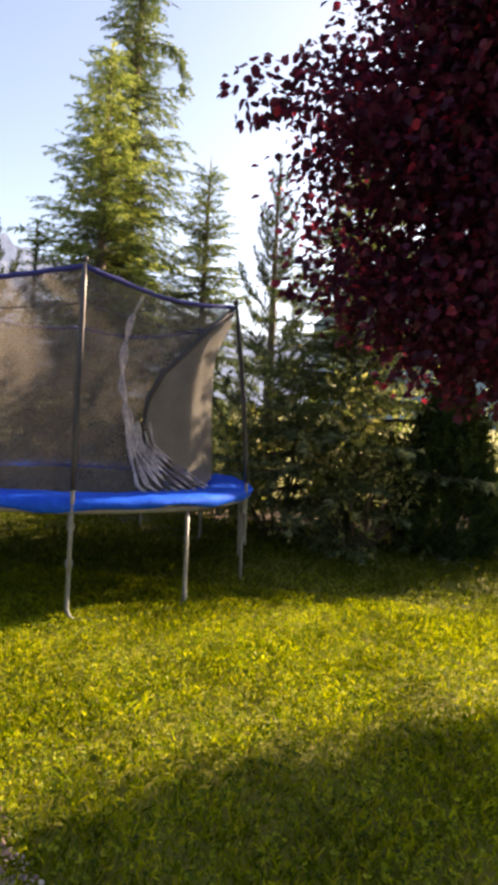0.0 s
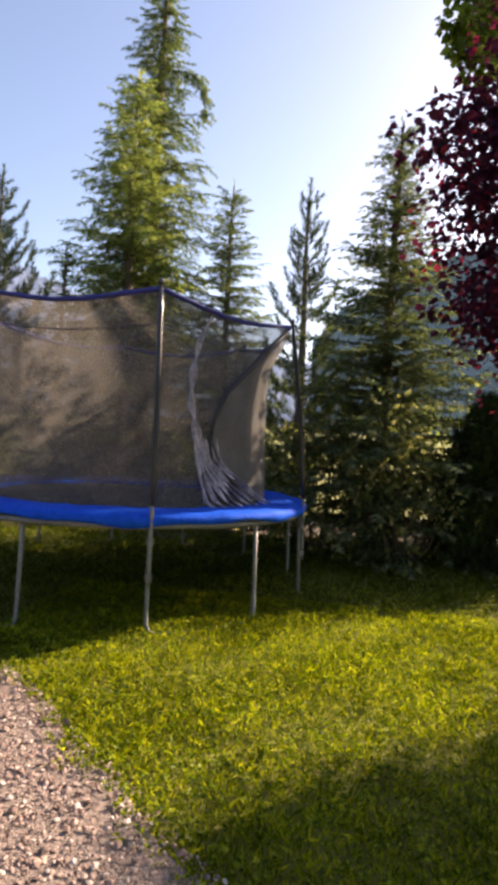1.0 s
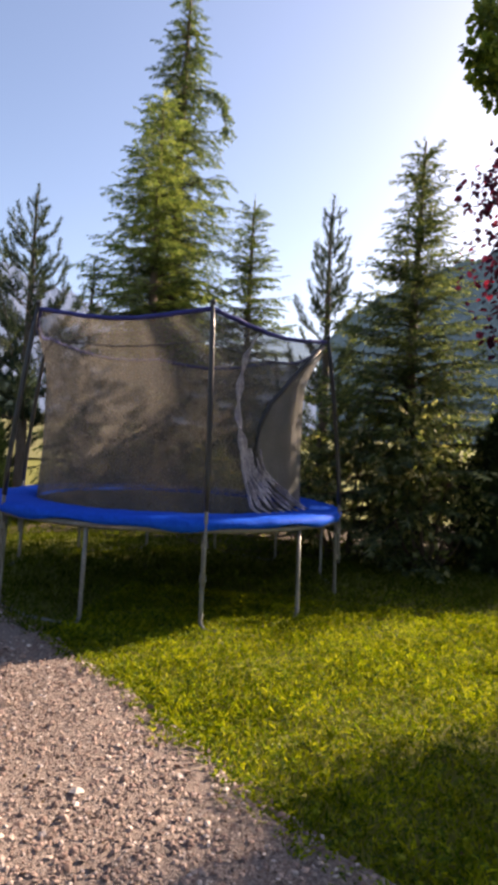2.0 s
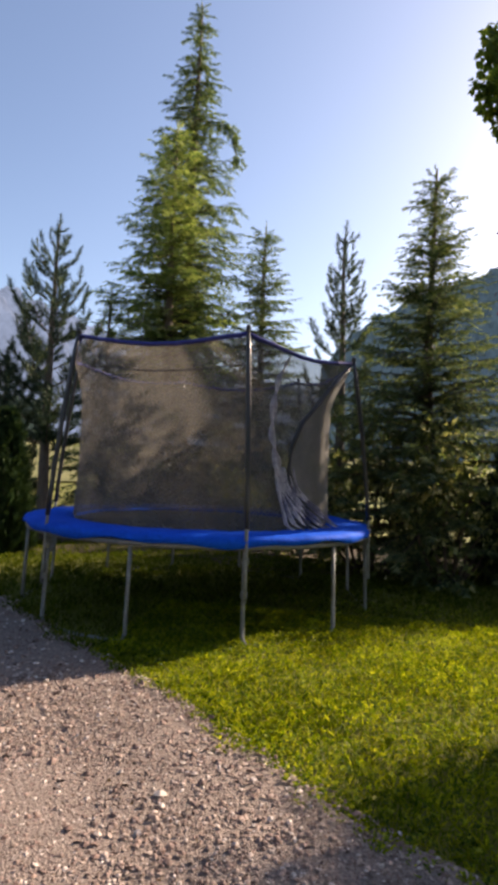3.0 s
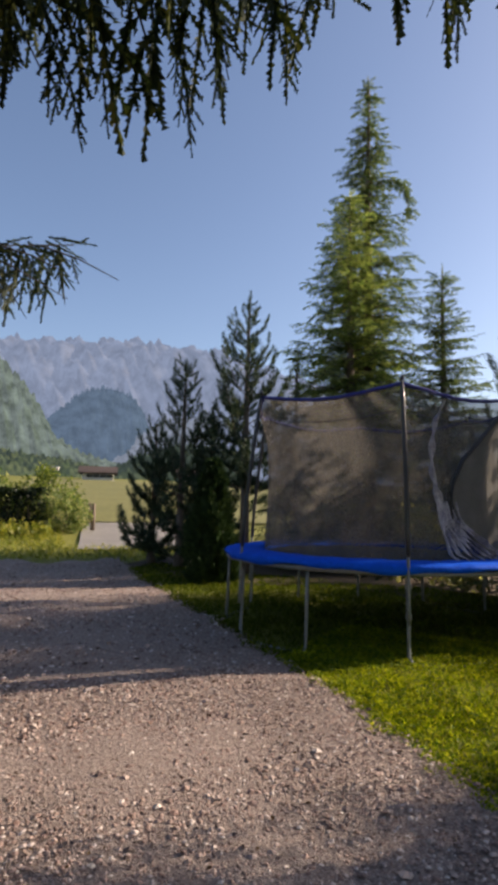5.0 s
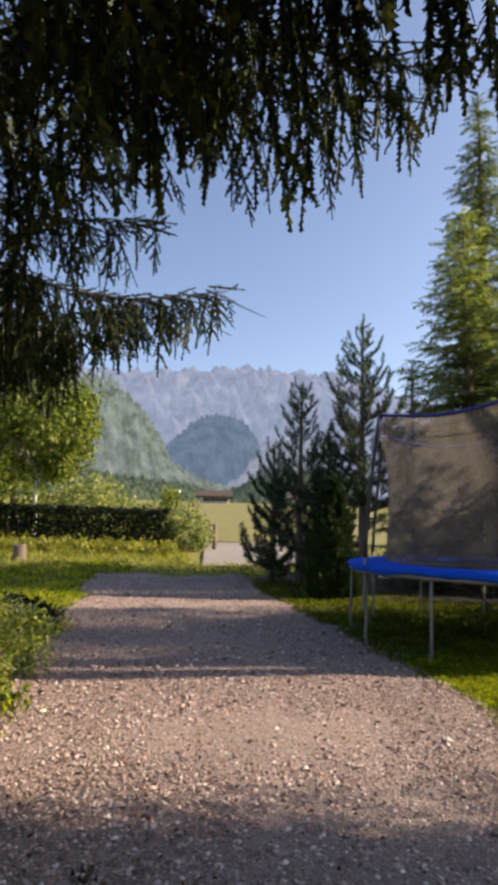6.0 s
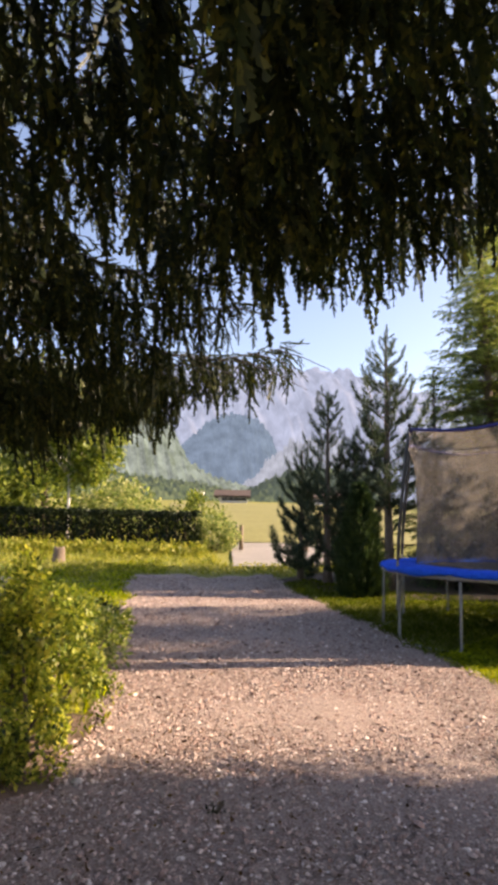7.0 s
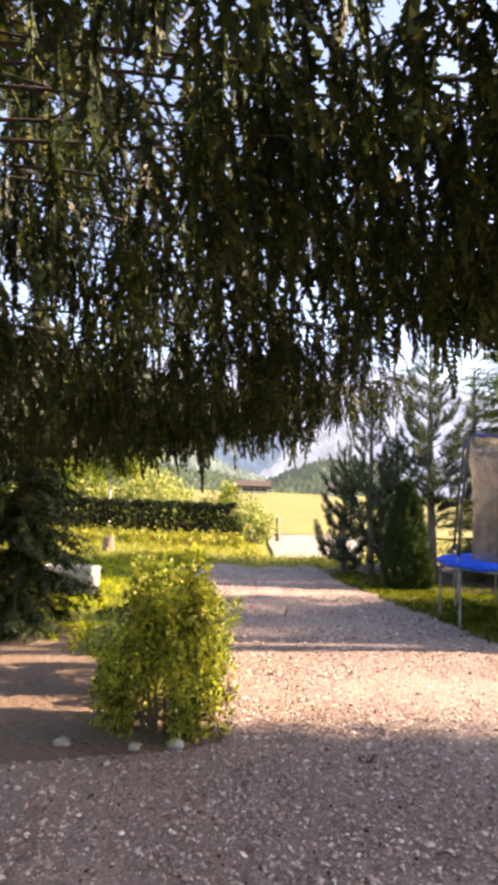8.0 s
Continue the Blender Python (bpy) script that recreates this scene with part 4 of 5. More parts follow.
def trampoline():
    t = thing("trampoline", (*TC, 0), "round trampoline with blue edge pad and grey safety net on poles", "trampoline")

    def ring(rad, z, n=72):
        a = np.linspace(0, 2 * np.pi, n + 1)
        return np.stack([rad * np.cos(a), rad * np.sin(a), np.full(n + 1, z)], -1)

    b = Bag()
    tube(b, ring(TR + 0.015, PAD_Z - 0.072), 0.024, 8, cap=False)
    part("frame", b, M_STEEL, t, smooth=True)
    b = Bag()
    k = ring(1.52, PAD_Z - 0.03, 48)[:-1]
    b.add(np.vstack([k, [[0, 0, PAD_Z - 0.06]]]), [(i, (i + 1) % 48, 48) for i in range(48)])
    k2 = k - np.array([0, 0, 0.006])
    b.add(np.vstack([k2, [[0, 0, PAD_Z - 0.066]]]), [((i + 1) % 48, i, 48) for i in range(48)])
    part("mat", b, M_MAT, t, "black woven jumping mat")
    # edge pad: cushioned ring with a skirt that hangs a little unevenly
    n, prof = 180, [(1.46, -0.02), (1.47, 0.012), (1.56, 0.03), (1.70, 0.034), (1.84, 0.03), (1.93, 0.014), (1.955, -0.02), (1.95, -0.058), (1.935, -0.062), (1.935, -0.03), (1.46, -0.028)]
    a = np.linspace(0, 2 * np.pi, n, endpoint=False)
    P = []
    for r0, z in prof:
        wob = 0.006 * np.sin(a * 23) + 0.008 * np.sin(a * 9 + 1) + 0.005 * np.sin(a * 41 + 2)
        hem = (0.018 * np.sin(a * 7 + 0.5) + 0.012 * np.sin(a * 17)) if z < -0.05 else 0.4 * wob
        P.append(np.stack([(r0 + wob * 0.6) * np.cos(a), (r0 + wob * 0.6) * np.sin(a), PAD_Z + z + hem], -1))
    v = np.stack(P).reshape(-1, 3)
    f = []
    m = len(prof)
    for i in range(m):
        for j in range(n):
            p, q, p2, q2 = i * n + j, i * n + (j + 1) % n, ((i + 1) % m) * n + j, ((i + 1) % m) * n + (j + 1) % n
            f += [(p, q, q2), (p, q2, p2)]
    b = Bag()
    b.add(v, f)
    part("edge_pad", b, M_PAD, t, "bright blue vinyl spring cover", smooth=True)
    for k in range(6):
        a1, a2 = A0 + radians(60 * k - 60), A0 + radians(60 * k - 30)
        r1, z1 = TR, PAD_Z - 0.06
        p = lambda a, z, rr=r1: [rr * math.cos(a), rr * math.sin(a), z]
        b = Bag()
        splay = lambda a, z: p(a, z, TR + 0.03 * (z1 - z) / z1)
        tube(b, [p(a1, z1), splay(a1, 0.4), splay(a1, 0.05), splay(a1 * 0.97 + a2 * 0.03, -0.01), splay(a1 * 0.9 + a2 * 0.1, -0.024), splay((a1 + a2) / 2, -0.024), splay(a1 * 0.1 + a2 * 0.9, -0.024), splay(a1 * 0.03 + a2 * 0.97, -0.01), splay(a2, 0.05), splay(a2, 0.4), p(a2, z1)], 0.019, 8)
        part("leg", b, M_STEEL, t, smooth=True)
    for k in range(6):
        a = A0 + radians(60 * k)
        rr = lambda q: TR + 0.035 - 0.22 * max(0, (q - 0.9) / (TOP_Z - 0.9)) ** 1.3
        p = lambda q: [rr(q) * math.cos(a), rr(q) * math.sin(a), q]
        b = Bag()
        tube(b, [[(rr(q) + 0.03 * max(0, 0.83 - q) / 0.83) * math.cos(a), (rr(q) + 0.03 * max(0, 0.83 - q) / 0.83) * math.sin(a), q] for q in np.linspace(0.35, 1.1, 5)], 0.017, 8)
        pole = part("pole", b, M_STEEL, t, smooth=True)
        b = Bag()
        tube(b, [p(q) for q in np.linspace(0.98, TOP_Z, 9)], [0.024] * 8 + [0.012], 8)
        part("foam_sleeve", b, M_FOAM, pole, "black foam sleeve", smooth=True)
        for q in (0.42, 0.70):
            b = Bag()
            rc = TR + 0.018 + 0.03 * (0.83 - q) / 0.83
            tube(b, [[rc * math.cos(a), rc * math.sin(a), q - 0.025], [rc * math.cos(a), rc * math.sin(a), q + 0.025]], 0.031, 10)
            part("clamp", b, M_STEEL, pole, smooth=False)
        b = Bag()
        tube(b, [p(TOP_Z - 0.02), p(TOP_Z + 0.012), p(TOP_Z + 0.03)], [0.027, 0.026, 0.010], 10)
        part("cap", b, M_FOAM, pole, "black plastic cap", smooth=True)
    # net: six panels between the pole tops, drawn in at the mat
    def net_point(a, k):
        w = (a - A0) / radians(60) % 1.0
        sag = math.sin(math.pi * w)
        zt = TOP_Z - 0.05 - 0.10 * sag
        rt = 1.69 - 0.17 * sag
        rb = 1.44
        e = max(0, (k - 0.72) / 0.28) ** 1.6
        rad = rb + (rt - rb) * e - 0.03 * math.sin(math.pi * k) + 0.012 * math.sin(a * 37 + k * 5)
        return [rad * math.cos(a), rad * math.sin(a), PAD_Z + 0.01 + (zt - PAD_Z - 0.01) * k]

    for q in range(6):
        b = Bag()
        A, K = np.linspace(A0 + radians(60 * q), A0 + radians(60 * q + 60), 19), np.linspace(0, 1, 15)
        v = [net_point(x, k) for k in K for x in A]
        f = []
        for i in range(14):
            for j in range(18):
                p = i * 19 + j
                f += [(p, p + 1, p + 20), (p, p + 20, p + 19)]
        b.add(v, f)
        part("net_panel", b, M_NET, t, smooth=True)
        b = Bag()
        tube(b, [net_point(x, 1.0) for x in A], 0.022, 6)
        part("top_band", b, M_NAVY, t, "navy padded band along the net's top", smooth=True)
        b = Bag()
        tube(b, [np.array(net_point(x, 0.86)) * [1.004, 1.004, 1] for x in A], 0.006, 4)
        part("seam", b, M_FOAM, t)
    # doorway: dark zip edge, and the flap gathered beside it
    b = Bag()
    edge = [(-7, 0.97), (-14, 0.87), (-24, 0.74), (-34, 0.62), (-40, 0.47), (-41, 0.34), (-38, 0.24), (-32, 0.15), (-25, 0.07), (-18, 0.0)]
    tube(b, [np.array(net_point(radians(d), k)) * [1.035, 1.035, 1] for d, k in edge], 0.026, 8)
    part("zip_edge", b, M_FOAM, t, smooth=True)
    b = Bag()
    K = np.linspace(0.02, 0.97, 22)
    ek, ed = [k for d, k in edge][::-1], [d for d, k in edge][::-1]
    v = [np.array(net_point(radians(np.interp(k, ek, ed) * (1 - w) + 14 * w), k)) * [1.03 + 0.008 * math.sin(14 * w + 6 * k), 1.03 + 0.008 * math.sin(14 * w + 6 * k), 1] for k in K for w in np.linspace(0, 1, 16)]
    f = []
    for i in range(21):
        for j in range(15):
            p = i * 16 + j
            f += [(p, p + 1, p + 17), (p, p + 17, p + 16)]
    b.add(v, f)
    part("door_net", b, M_DOORNET, t, "pale grey doubled net beside the doorway", smooth=True)
    # the flap: a twisted rope of net, which opens into cords towards the pad
    def strip(line, wide, turns, waves):
        """A limp band along a line, twisted and pleated."""
        line = np.array([np.array(net_point(radians(d), k)) * [out, out, 1] for d, k, out in line])
        q, S = np.linspace(0, 1, len(line)), np.linspace(0, 1, 46)
        core = np.stack([np.interp(S, q, line[:, c]) for c in range(3)], -1)
        core[1:-1] = (core[:-2] + core[1:-1] + core[2:]) / 3
        th = np.linspace(0, 2 * np.pi, 20, endpoint=False)
        w = np.interp(S, np.linspace(0, 1, len(wide)), wide)[:, None]
        tw = turns * 6.28 * S[:, None]
        ca, cb = w * np.cos(th)[None] * (1 + 0.25 * np.cos(waves * th[None])), 0.38 * w * np.sin(th)[None] * (1 + 0.3 * np.cos(waves * th[None]))
        v = core[:, None] + np.stack([ca * np.cos(tw) - cb * np.sin(tw), ca * np.sin(tw) + cb * np.cos(tw), 0 * ca], -1)
        f = []
        for i in range(45):
            for j in range(20):
                p, q2 = i * 20 + j, i * 20 + (j + 1) % 20
                f += [(p, q2, q2 + 20), (p, q2 + 20, p + 20)]
        bag = Bag()
        bag.add(v, f)
        return bag

    flap = part("gathered_flap", strip([(-46, 0.97, 1.03), (-48, 0.86, 1.03), (-50, 0.7, 1.04), (-50, 0.55, 1.04), (-48, 0.42, 1.04), (-46, 0.3, 1.04)], [0.012, 0.028, 0.036, 0.03, 0.04, 0.05], 2.4, 3), M_FLAP, t, "pale gathered net flap", smooth=True)
    for k, (d0, d1) in enumerate([(-48, -42), (-47, -38), (-46, -34), (-45, -30), (-44, -26), (-43, -21), (-41, -16), (-39, -11)]):
        part("cord", strip([(d0, 0.36, 1.04), (d0 + 1.5, 0.24, 1.05), ((d0 + d1) / 2, 0.13, 1.06), (d1 - 2, 0.04, 1.09), (d1, 0.012, 1.14)], [0.006, 0.03, 0.03, 0.022, 0.018], 0.6 + 0.2 * k, 3), M_FLAP, flap, smooth=True)


trampoline()


# ---- things along the drive ----
shrub("bush", "bright yellow-green leafy bush at the gravel's edge", -3.14, -1.0, 0.33, 0.42, 1.12, G_GOLD, 11500, 0.044, seed=81, clumps=46, cl=0.23, turn=radians(-40), stems=14)
shrub("bush", "yellow-green weedy bush beside the drive", -4.0, -0.2, 0.56, 0.8, 1.0, G_BUSH, 12000, 0.046, seed=82, clumps=38, cl=0.22, turn=radians(50), stems=12)
shrub("bush", "green weedy bush beside the drive", -5.3, 0.75, 0.55, 0.9, 0.6, G_SHRUB, 6000, 0.055, seed=83, clumps=50, turn=radians(50), stems=12)
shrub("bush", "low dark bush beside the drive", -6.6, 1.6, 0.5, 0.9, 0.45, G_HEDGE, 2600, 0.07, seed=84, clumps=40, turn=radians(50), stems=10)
shrub("bush", "leafy green bush at the hedge's end", -15.0, 12.4, 0.9, 0.8, 1.4, G_SHRUB, 3500, 0.12, seed=85, clumps=40)


def rounded_box(size, bevel):
    bm = bmesh.new()
    bmesh.ops.create_cube(bm, size=1.0)
    bmesh.ops.scale(bm, vec=size, verts=bm.verts)
    bmesh.ops.bevel(bm, geom=list(bm.edges), offset=bevel, segments=2, affect="EDGES")
    return bm


def trough(x, y, turn):
    t = thing("stone_trough", (x, y, float(rise(x, y)) - 0.02), "pale weathered stone trough on the grass", "trough")
    t.rotation_euler = (0, 0, turn)
    for name, size, at in (("side", (0.95, 0.09, 0.5), (0, 0.2, 0.25)), ("side", (0.95, 0.09, 0.5), (0, -0.2, 0.25)), ("end", (0.09, 0.31, 0.5), (0.43, 0, 0.25)), ("end", (0.09, 0.31, 0.5), (-0.43, 0, 0.25)), ("bottom", (0.77, 0.31, 0.1), (0, 0, 0.08))):
        bm = rounded_box(size, 0.02)
        bmesh.ops.translate(bm, vec=at, verts=bm.verts)
        part(name, bm, M_STONE, t)
    bm = rounded_box((0.77, 0.31, 0.2), 0.04)
    bmesh.ops.translate(bm, vec=(0, 0, 0.32), verts=bm.verts)
    part("soil", bm, M_SOIL, t, "dark planting soil")


trough(-9.35, 1.75, radians(40))


def rock(x, y, size, seed, label):
    r = np.random.default_rng(seed)
    bm = bmesh.new()
    bmesh.ops.create_icosphere(bm, subdivisions=2, radius=1.0)
    for v in bm.verts:
        k = 1 + 0.16 * math.sin(3 * v.co.x + seed) + 0.12 * math.sin(4 * v.co.y + 2 * v.co.z + seed)
        v.co = Vector((v.co.x * size * 1.25 * k, v.co.y * size * k, v.co.z * size * 0.6 * k))
    ob = part("rock", bm, M_ROCK, None, smooth=True)
    ob.location = (x, y, float(rise(x, y)) + size * 0.22)
    ob.rotation_euler = (0, 0, r.uniform(0, 6))
    return tagged(ob, label, "rock", "edging rocks")


rock(-2.82, -1.12, 0.055, 1, "pale edging stone at the foot of the bush")
rock(-2.98, -1.32, 0.04, 2, "small pale edging stone beside the bush")
rock(-3.32, -1.62, 0.05, 3, "rounded grey edging stone by the gravel")
rock(-2.62, -0.72, 0.035, 4, "small pale stone at the gravel's edge")


def stump(x, y):
    t = thing("tree_stump", (x, y, float(rise(x, y)) - 0.03), "small weathered brown tree stump in the grass", "stump")
    b = Bag()
    a = np.linspace(0, 2 * np.pi, 17)[:-1]
    rows = [(0.24, 0), (0.19, 0.1), (0.17, 0.3), (0.165, 0.42), (0.15, 0.44), (0.0, 0.43)]
    v = [[r0 * (1 + 0.1 * math.sin(3 * q + r0)) * math.cos(q), r0 * (1 + 0.1 * math.cos(2 * q)) * math.sin(q), z + 0.02 * math.sin(2 * q) * (z > 0.3)] for r0, z in rows for q in a]
    f = []
    for i in range(len(rows) - 1):
        for j in range(16):
            p, q = i * 16 + j, i * 16 + (j + 1) % 16
            f += [(p, q, q + 16), (p, q + 16, p + 16)]
    b.add(v, f)
    part("wood", b, M_WOOD, t, smooth=True)


stump(-15.4, 6.4)


def box(bag, lo, hi, mi=0):
    v = [[(lo, hi)[i][0], (lo, hi)[j][1], (lo, hi)[k][2]] for i in (0, 1) for j in (0, 1) for k in (0, 1)]
    bag.add(v, [(0, 1, 3), (0, 3, 2), (4, 6, 7), (4, 7, 5), (0, 4, 5), (0, 5, 1), (2, 3, 7), (2, 7, 6), (0, 2, 6), (0, 6, 4), (1, 5, 7), (1, 7, 3)], mi)


def fence_post(x, y, h):
    t = thing("fence_post", (x, y, float(rise(x, y)) - 0.05), "dark weathered wooden fence post", "post", "fence posts by the road")
    b = Bag()
    tube(b, [[0, 0, 0], [0.01, 0, h * 0.6], [0, 0.01, h], [0, 0.01, h + 0.04]], [0.078, 0.074, 0.07, 0.04], 8)
    part("shaft", b, M_WOOD, t, smooth=True)


fence_post(-14.3, 13.05, 0.95)
fence_post(-12.5, 14.6, 0.7)
fence_post(-16.6, 15.2, 0.75)


def barn(x, y, w, d, h, turn):
    z = float(rise(x, y))
    t = thing("barn", (x, y, z - 0.1), "low far-off barn with pale walls and dark roof", "building", "far barns")
    t.rotation_euler = (0, 0, turn)
    b = Bag()
    box(b, (-w / 2, -d / 2, 0), (w / 2, d / 2, h))
    part("wall", b, M_PLASTER, t)
    b = Bag()
    e, o = h + d * 0.28, 0.6
    v = [[s * (w / 2 + o), k * (d / 2 + o), h - 0.25 + q] for q in (0, 0.25) for s in (-1, 1) for k in (-1, 1)] + [[s * (w / 2 + o), 0, e + q] for q in (0, 0.25) for s in (-1, 1)]
    f = [(0, 2, 9), (0, 9, 8), (1, 9, 3), (1, 8, 9), (4, 11, 6), (4, 10, 11), (5, 7, 11), (5, 11, 10), (0, 4, 6), (0, 6, 2), (1, 3, 7), (1, 7, 5), (0, 8, 10), (0, 10, 4), (1, 5, 10), (1, 10, 8), (2, 6, 11), (2, 11, 9), (3, 9, 11), (3, 11, 7)]
    b.add(v, f)
    part("roof", b, M_ROOF, t)
    for k in range(4):
        b = Bag()
        box(b, (-w / 2 + w * (k + 0.6) / 4.6, -d / 2 - 0.06, h * 0.3), (-w / 2 + w * (k + 0.6) / 4.6 + 0.9, -d / 2 + 0.02, h * 0.75))
        part("window", b, M_FOAM, t)


def road_sign(x, y):
    t = thing("road_sign", (x, y, float(rise(x, y)) - 0.05), "small white sign board on a thin grey post", "sign")
    b = Bag()
    tube(b, [[0, 0, 0], [0, 0, 1.2], [0, 0, 2.2]], 0.03, 8)
    part("post", b, M_STEEL, t, smooth=True)
    b = Bag()
    tube(b, [[-0.36, -0.03, 2.02], [0.36, 0.25, 2.02]], 0.10, 4)
    part("board", b, M_PLASTER, t, "plain white board")


road_sign(-23.0, 18.7)
barn(-62, 62, 4.4, 2.6, 1.1, radians(42))
barn(-50.5, 70, 4.2, 2.8, 1.2, radians(36))


# ---- grass, weeds and gravel, last ----
def inside_drive(x, y, pad=0.0):
    u, n = x * U[0] + y * U[1], x * N[0] + y * N[1]
    right, left = drive_edges(u)
    return (n < right - pad) & (n > left + pad) & (u < 13.2) & (u > -9)


def stuff(name, bag, mat, label, category):
    return tagged(part(name, bag, mat), label, category, kind="stuff")


def grass(name, n, xr, yr, size, keep, label, mat=G_GRASS, seed=91, spread=0.9):
    r = np.random.default_rng(seed)
    x, y = r.uniform(*xr, n), r.uniform(*yr, n)
    k = keep(x, y)
    x, y = x[k], y[k]
    b = Bag()
    m = len(x)
    up = np.broadcast_to([0, 0, 1.0], (m, 3)) + r.normal(0, spread * 0.6, (m, 3)) * [1, 1, 0.2]
    a = r.uniform(0, 6.28, m)
    fwd = np.stack([np.cos(a), np.sin(a), 0 * a], -1)
    B = np.stack([unit(np.cross(fwd, up)), fwd, up], -1)
    s = size * r.uniform(0.5, 1.3, m) * (1 + 0.3 * fields(x, y, 1.5, seed) + 0.25 * fields(x, y, 5.0, seed))
    scatter(b, *GRASS, np.stack([x, y, rise(x, y) - 0.012], -1), B, s)
    return stuff(name, b, mat, label, "grass")


lawn = lambda x, y: ~inside_drive(x, y, 0.06 + 0.12 * np.abs(fields(x, y, 4))) & (y < 8.6)
grass("lawn_grass", 130000, (-2.6, 2.8), (1.2, 5.6), 0.042, lambda x, y: lawn(x, y), "sunlit yellow-green lawn grass", seed=91)
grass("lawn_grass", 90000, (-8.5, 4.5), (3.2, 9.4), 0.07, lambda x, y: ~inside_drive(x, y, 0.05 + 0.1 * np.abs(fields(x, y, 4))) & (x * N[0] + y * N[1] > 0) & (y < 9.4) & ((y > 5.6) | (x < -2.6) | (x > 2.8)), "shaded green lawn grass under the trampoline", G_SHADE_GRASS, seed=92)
grass("verge_grass", 45000, (-14, -3.2), (-2.5, 8.5), 0.09, lambda x, y: ~inside_drive(x, y, 0.1) & (x * N[0] + y * N[1] < -2) & ~((x > -7.6) & (y < -0.35 + 0.3 * fields(x, y, 1.5))), "rough grass beside the drive", seed=93)
grass("meadow_grass", 40000, (-26, -9), (2.5, 17), 0.13, lambda x, y: ~inside_drive(x, y, 0.1) & (-0.76 * x + 0.65 * y > 12.8) & ~((x * N[0] + y * N[1] > -0.4) & (x * U[0] + y * U[1] > 15.3 + 0.5 * fields(x, y, 2.5))), "tall sunlit yellow-green grass beyond the drive", G_WEED, seed=94)


def clover(n, seed):
    """Clover and plantain growing in patches through the lawn, their leaves held at all angles."""
    r = np.random.default_rng(seed)
    x, y = r.uniform(-2.6, 2.8, n), r.uniform(1.2, 6.2, n)
    ok = lawn(x, y) & (fields(x, y, 2.6, 4) + 0.6 * fields(x, y, 7.0, 1) > r.uniform(-0.9, 0.5, n))
    x, y = x[ok], y[ok]
    m = len(x)
    k = np.repeat(np.arange(m), 4)
    turn = np.tile(np.arange(4) * 1.57, m) + np.repeat(r.uniform(0, 6.28, m), 4)
    W = np.stack([np.cos(turn), np.sin(turn), r.normal(0.45, 0.4, 4 * m)], -1)
    b = Bag()
    z = rise(x, y) + r.uniform(0.012, 0.045, m)
    scatter(b, *PLUM, np.stack([x, y, z], -1)[k], frames(W, r.normal(0, 0.5, W.shape) + np.array([0, 0, 1.0])), r.uniform(0.011, 0.026, m)[k])
    stuff("clover", b, G_CLOVER, "patches of yellow-green clover in the lawn", "clover")


clover(17000, 103)


def weeds(n, seed):
    """Leafy tall weeds in a band before the hedge."""
    r = np.random.default_rng(seed)
    s, k = r.uniform(0, 1, n), r.normal(0, 0.45, n)
    x, y = -14.2 + s * -6.5 + 0.5 * k, 11.2 + s * -6.0 - 0.6 * k
    b = Bag()
    P = np.stack([x, y, rise(x, y) + np.abs(r.normal(0, 0.13, n))], -1)
    scatter(b, *LEAF, P, frames(r.normal(0, 0.6, (n, 3)) + np.array([0, 0, 0.5]), r.normal(0, 1, (n, 3))), 0.14 * r.uniform(0.5, 1.3, n))
    stuff("weeds", b, G_WEED, "band of tall sunlit leafy weeds", "weeds")


weeds(9000, 95)


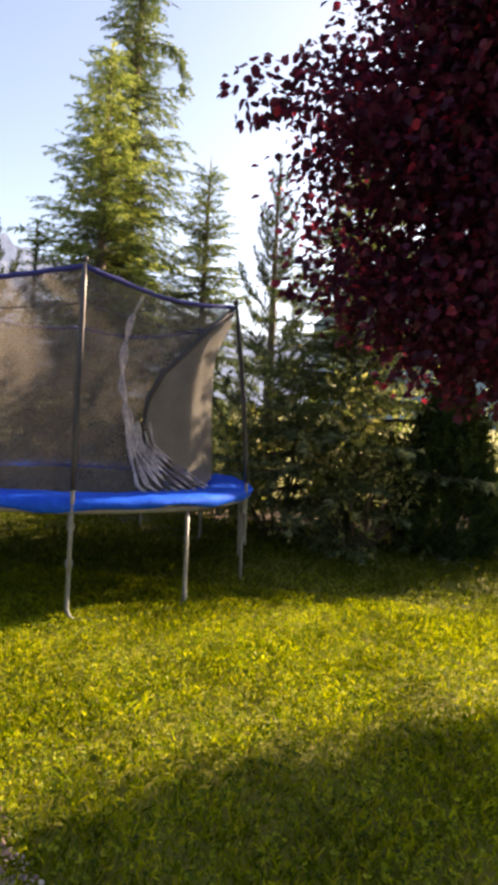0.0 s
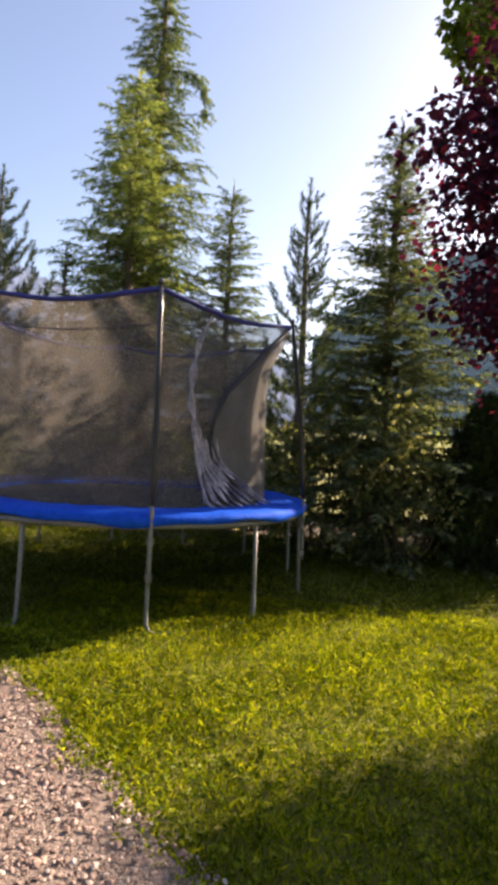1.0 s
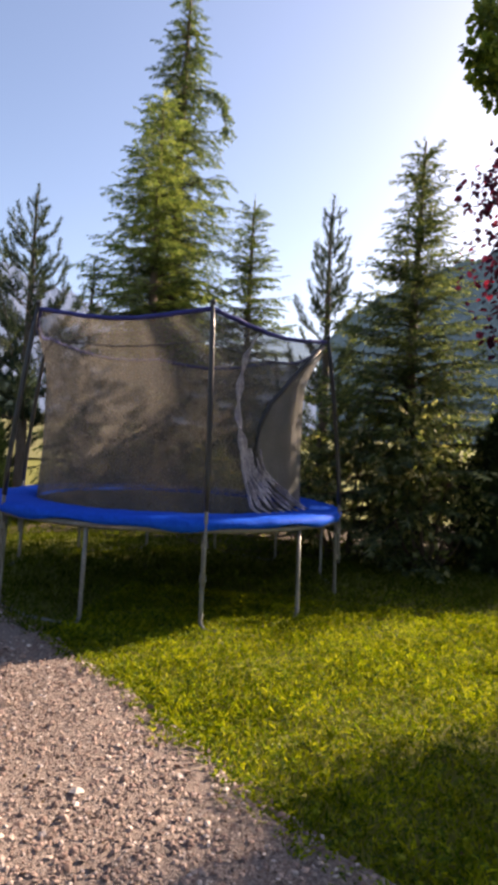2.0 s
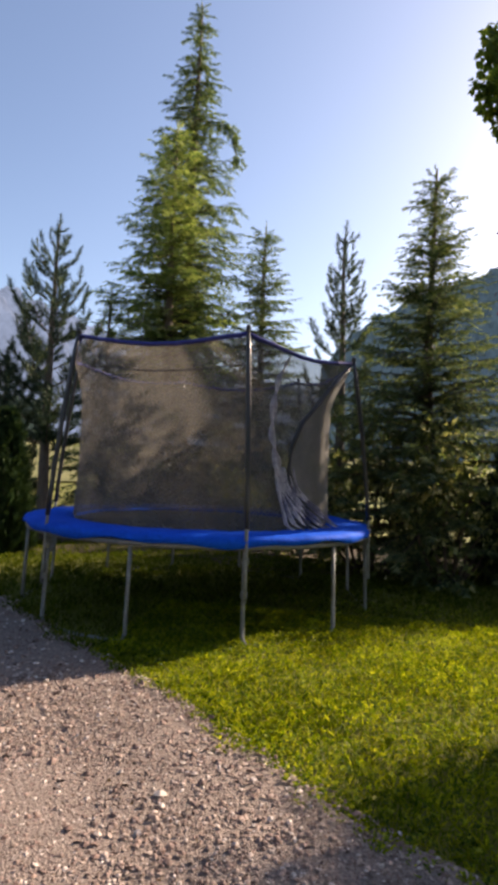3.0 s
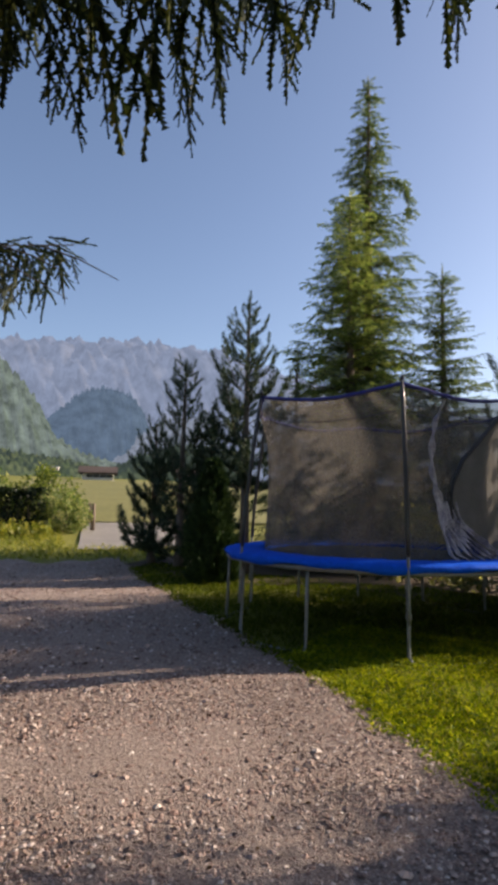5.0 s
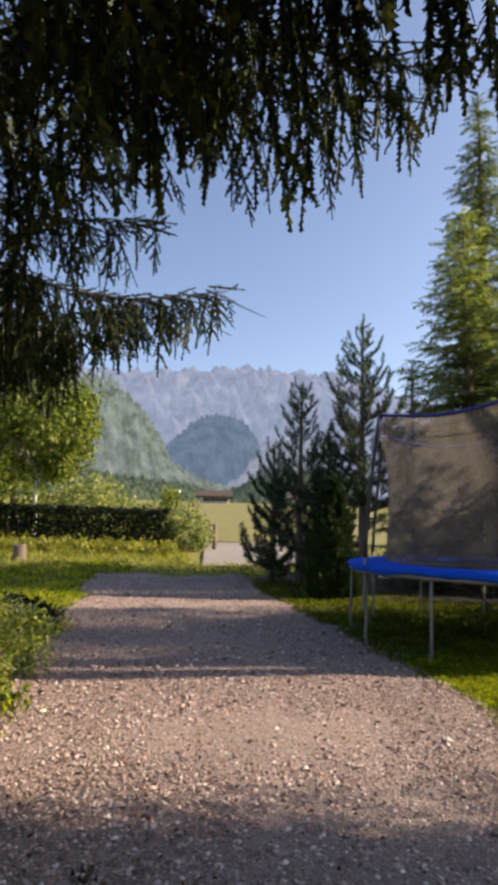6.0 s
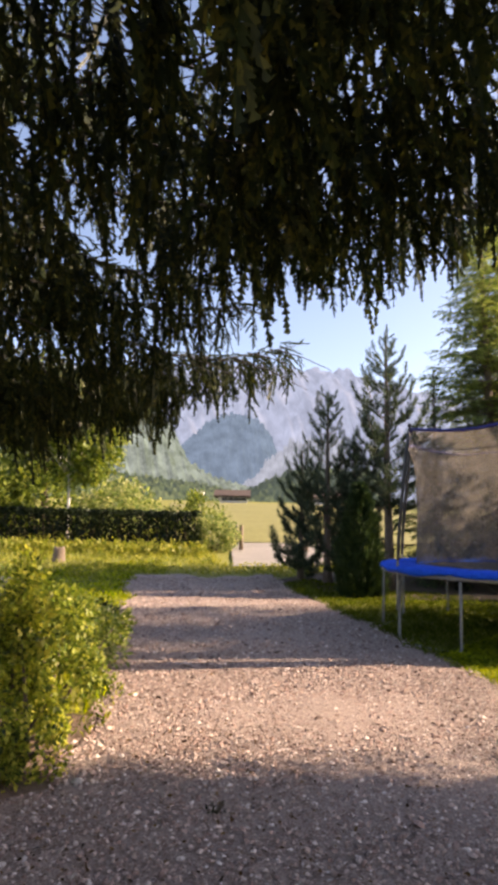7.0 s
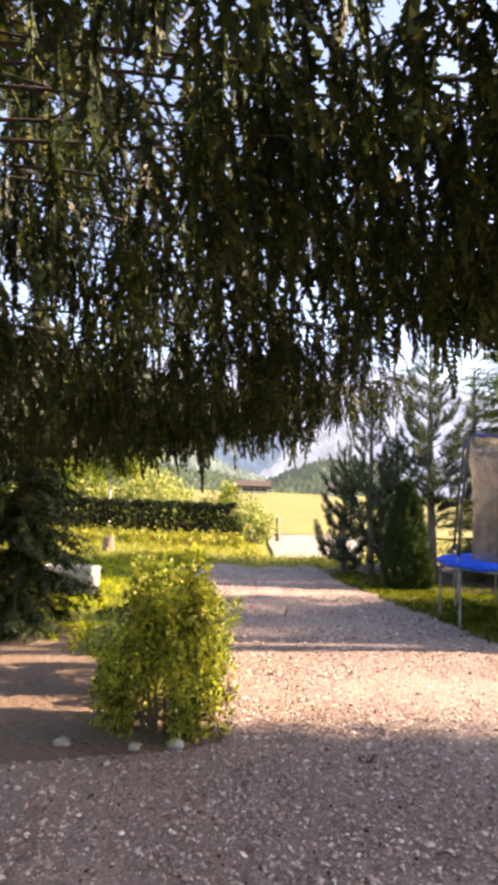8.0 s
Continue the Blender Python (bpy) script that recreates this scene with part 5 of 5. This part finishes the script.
def litter(n, seed):
    """Dead leaves and bits of bark blown over the gravel and the earth under the spruce."""
    r = np.random.default_rng(seed)
    x, y = r.normal(-2.6, 1.8, n), r.normal(-1.2, 1.1, n)
    b = Bag()
    scatter(b, *LEAF, np.stack([x, y, rise(x, y) + 0.03 + 0.01 * r.uniform(0, 1, n)], -1), frames(r.normal(0, 1, (n, 3)) * [1, 1, 0.2], r.normal(0, 0.35, (n, 3)) + np.array([0, 0, 1.0])), 0.024 * r.uniform(0.5, 1.5, n))
    stuff("leaf_litter", b, G_DEAD, "scattered dry brown leaves on gravel", "leaves")


litter(1500, 98)
shrub("weed_tuft", "small dark clump of weeds growing in the gravel", -1.88, -0.42, 0.06, 0.05, 0.05, G_HEDGE, 120, 0.03, seed=99, clumps=10, stems=4, category="weed")


def gravel(n, seed, ur, nr, size):
    r = np.random.default_rng(seed)
    u, k = r.uniform(*ur, n), r.uniform(*nr, n)
    right, left = drive_edges(u)
    ok = (k < right + 0.08) & (k > left - 0.05)
    u, k = u[ok], k[ok]
    x, y = u * U[0] + k * N[0], u * U[1] + k * N[1]
    m = len(x)
    tv = np.array([[1, 0.1, 0], [0.25, 0.9, 0.05], [-0.85, 0.5, -0.05], [-0.7, -0.65, 0], [0.4, -0.9, 0.05], [0.08, 0.0, 0.5]])
    tf = np.array([[0, 1, 5], [1, 2, 5], [2, 3, 5], [3, 4, 5], [4, 0, 5]])
    b = Bag()
    s = size * np.exp(r.normal(0, 0.38, m))[:, None] * r.uniform(0.7, 1.25, (m, 3))
    scatter(b, tv, tf, np.stack([x, y, rise(x, y) + 0.014 + 0.25 * s[:, 2]], -1), frames(r.normal(0, 1, (m, 3)) * [1, 1, 0.25], r.normal(0, 0.25, (m, 3)) + np.array([0, 0, 1.0])), s)
    stuff("gravel", b, M_PEBBLE, "loose pinkish and grey gravel stones", "gravel")


gravel(70000, 96, (-2.5, 4.2), (-3.4, 1.2), 0.0070)
gravel(9000, 101, (-3.2, 1.45), (-6.0, -3.3), 0.0095)
gravel(13000, 100, (-3.0, 4.0), (-3.4, 1.0), 0.0098)
gravel(20000, 97, (4.0, 12.8), (-3.2, 1.2), 0.0115)
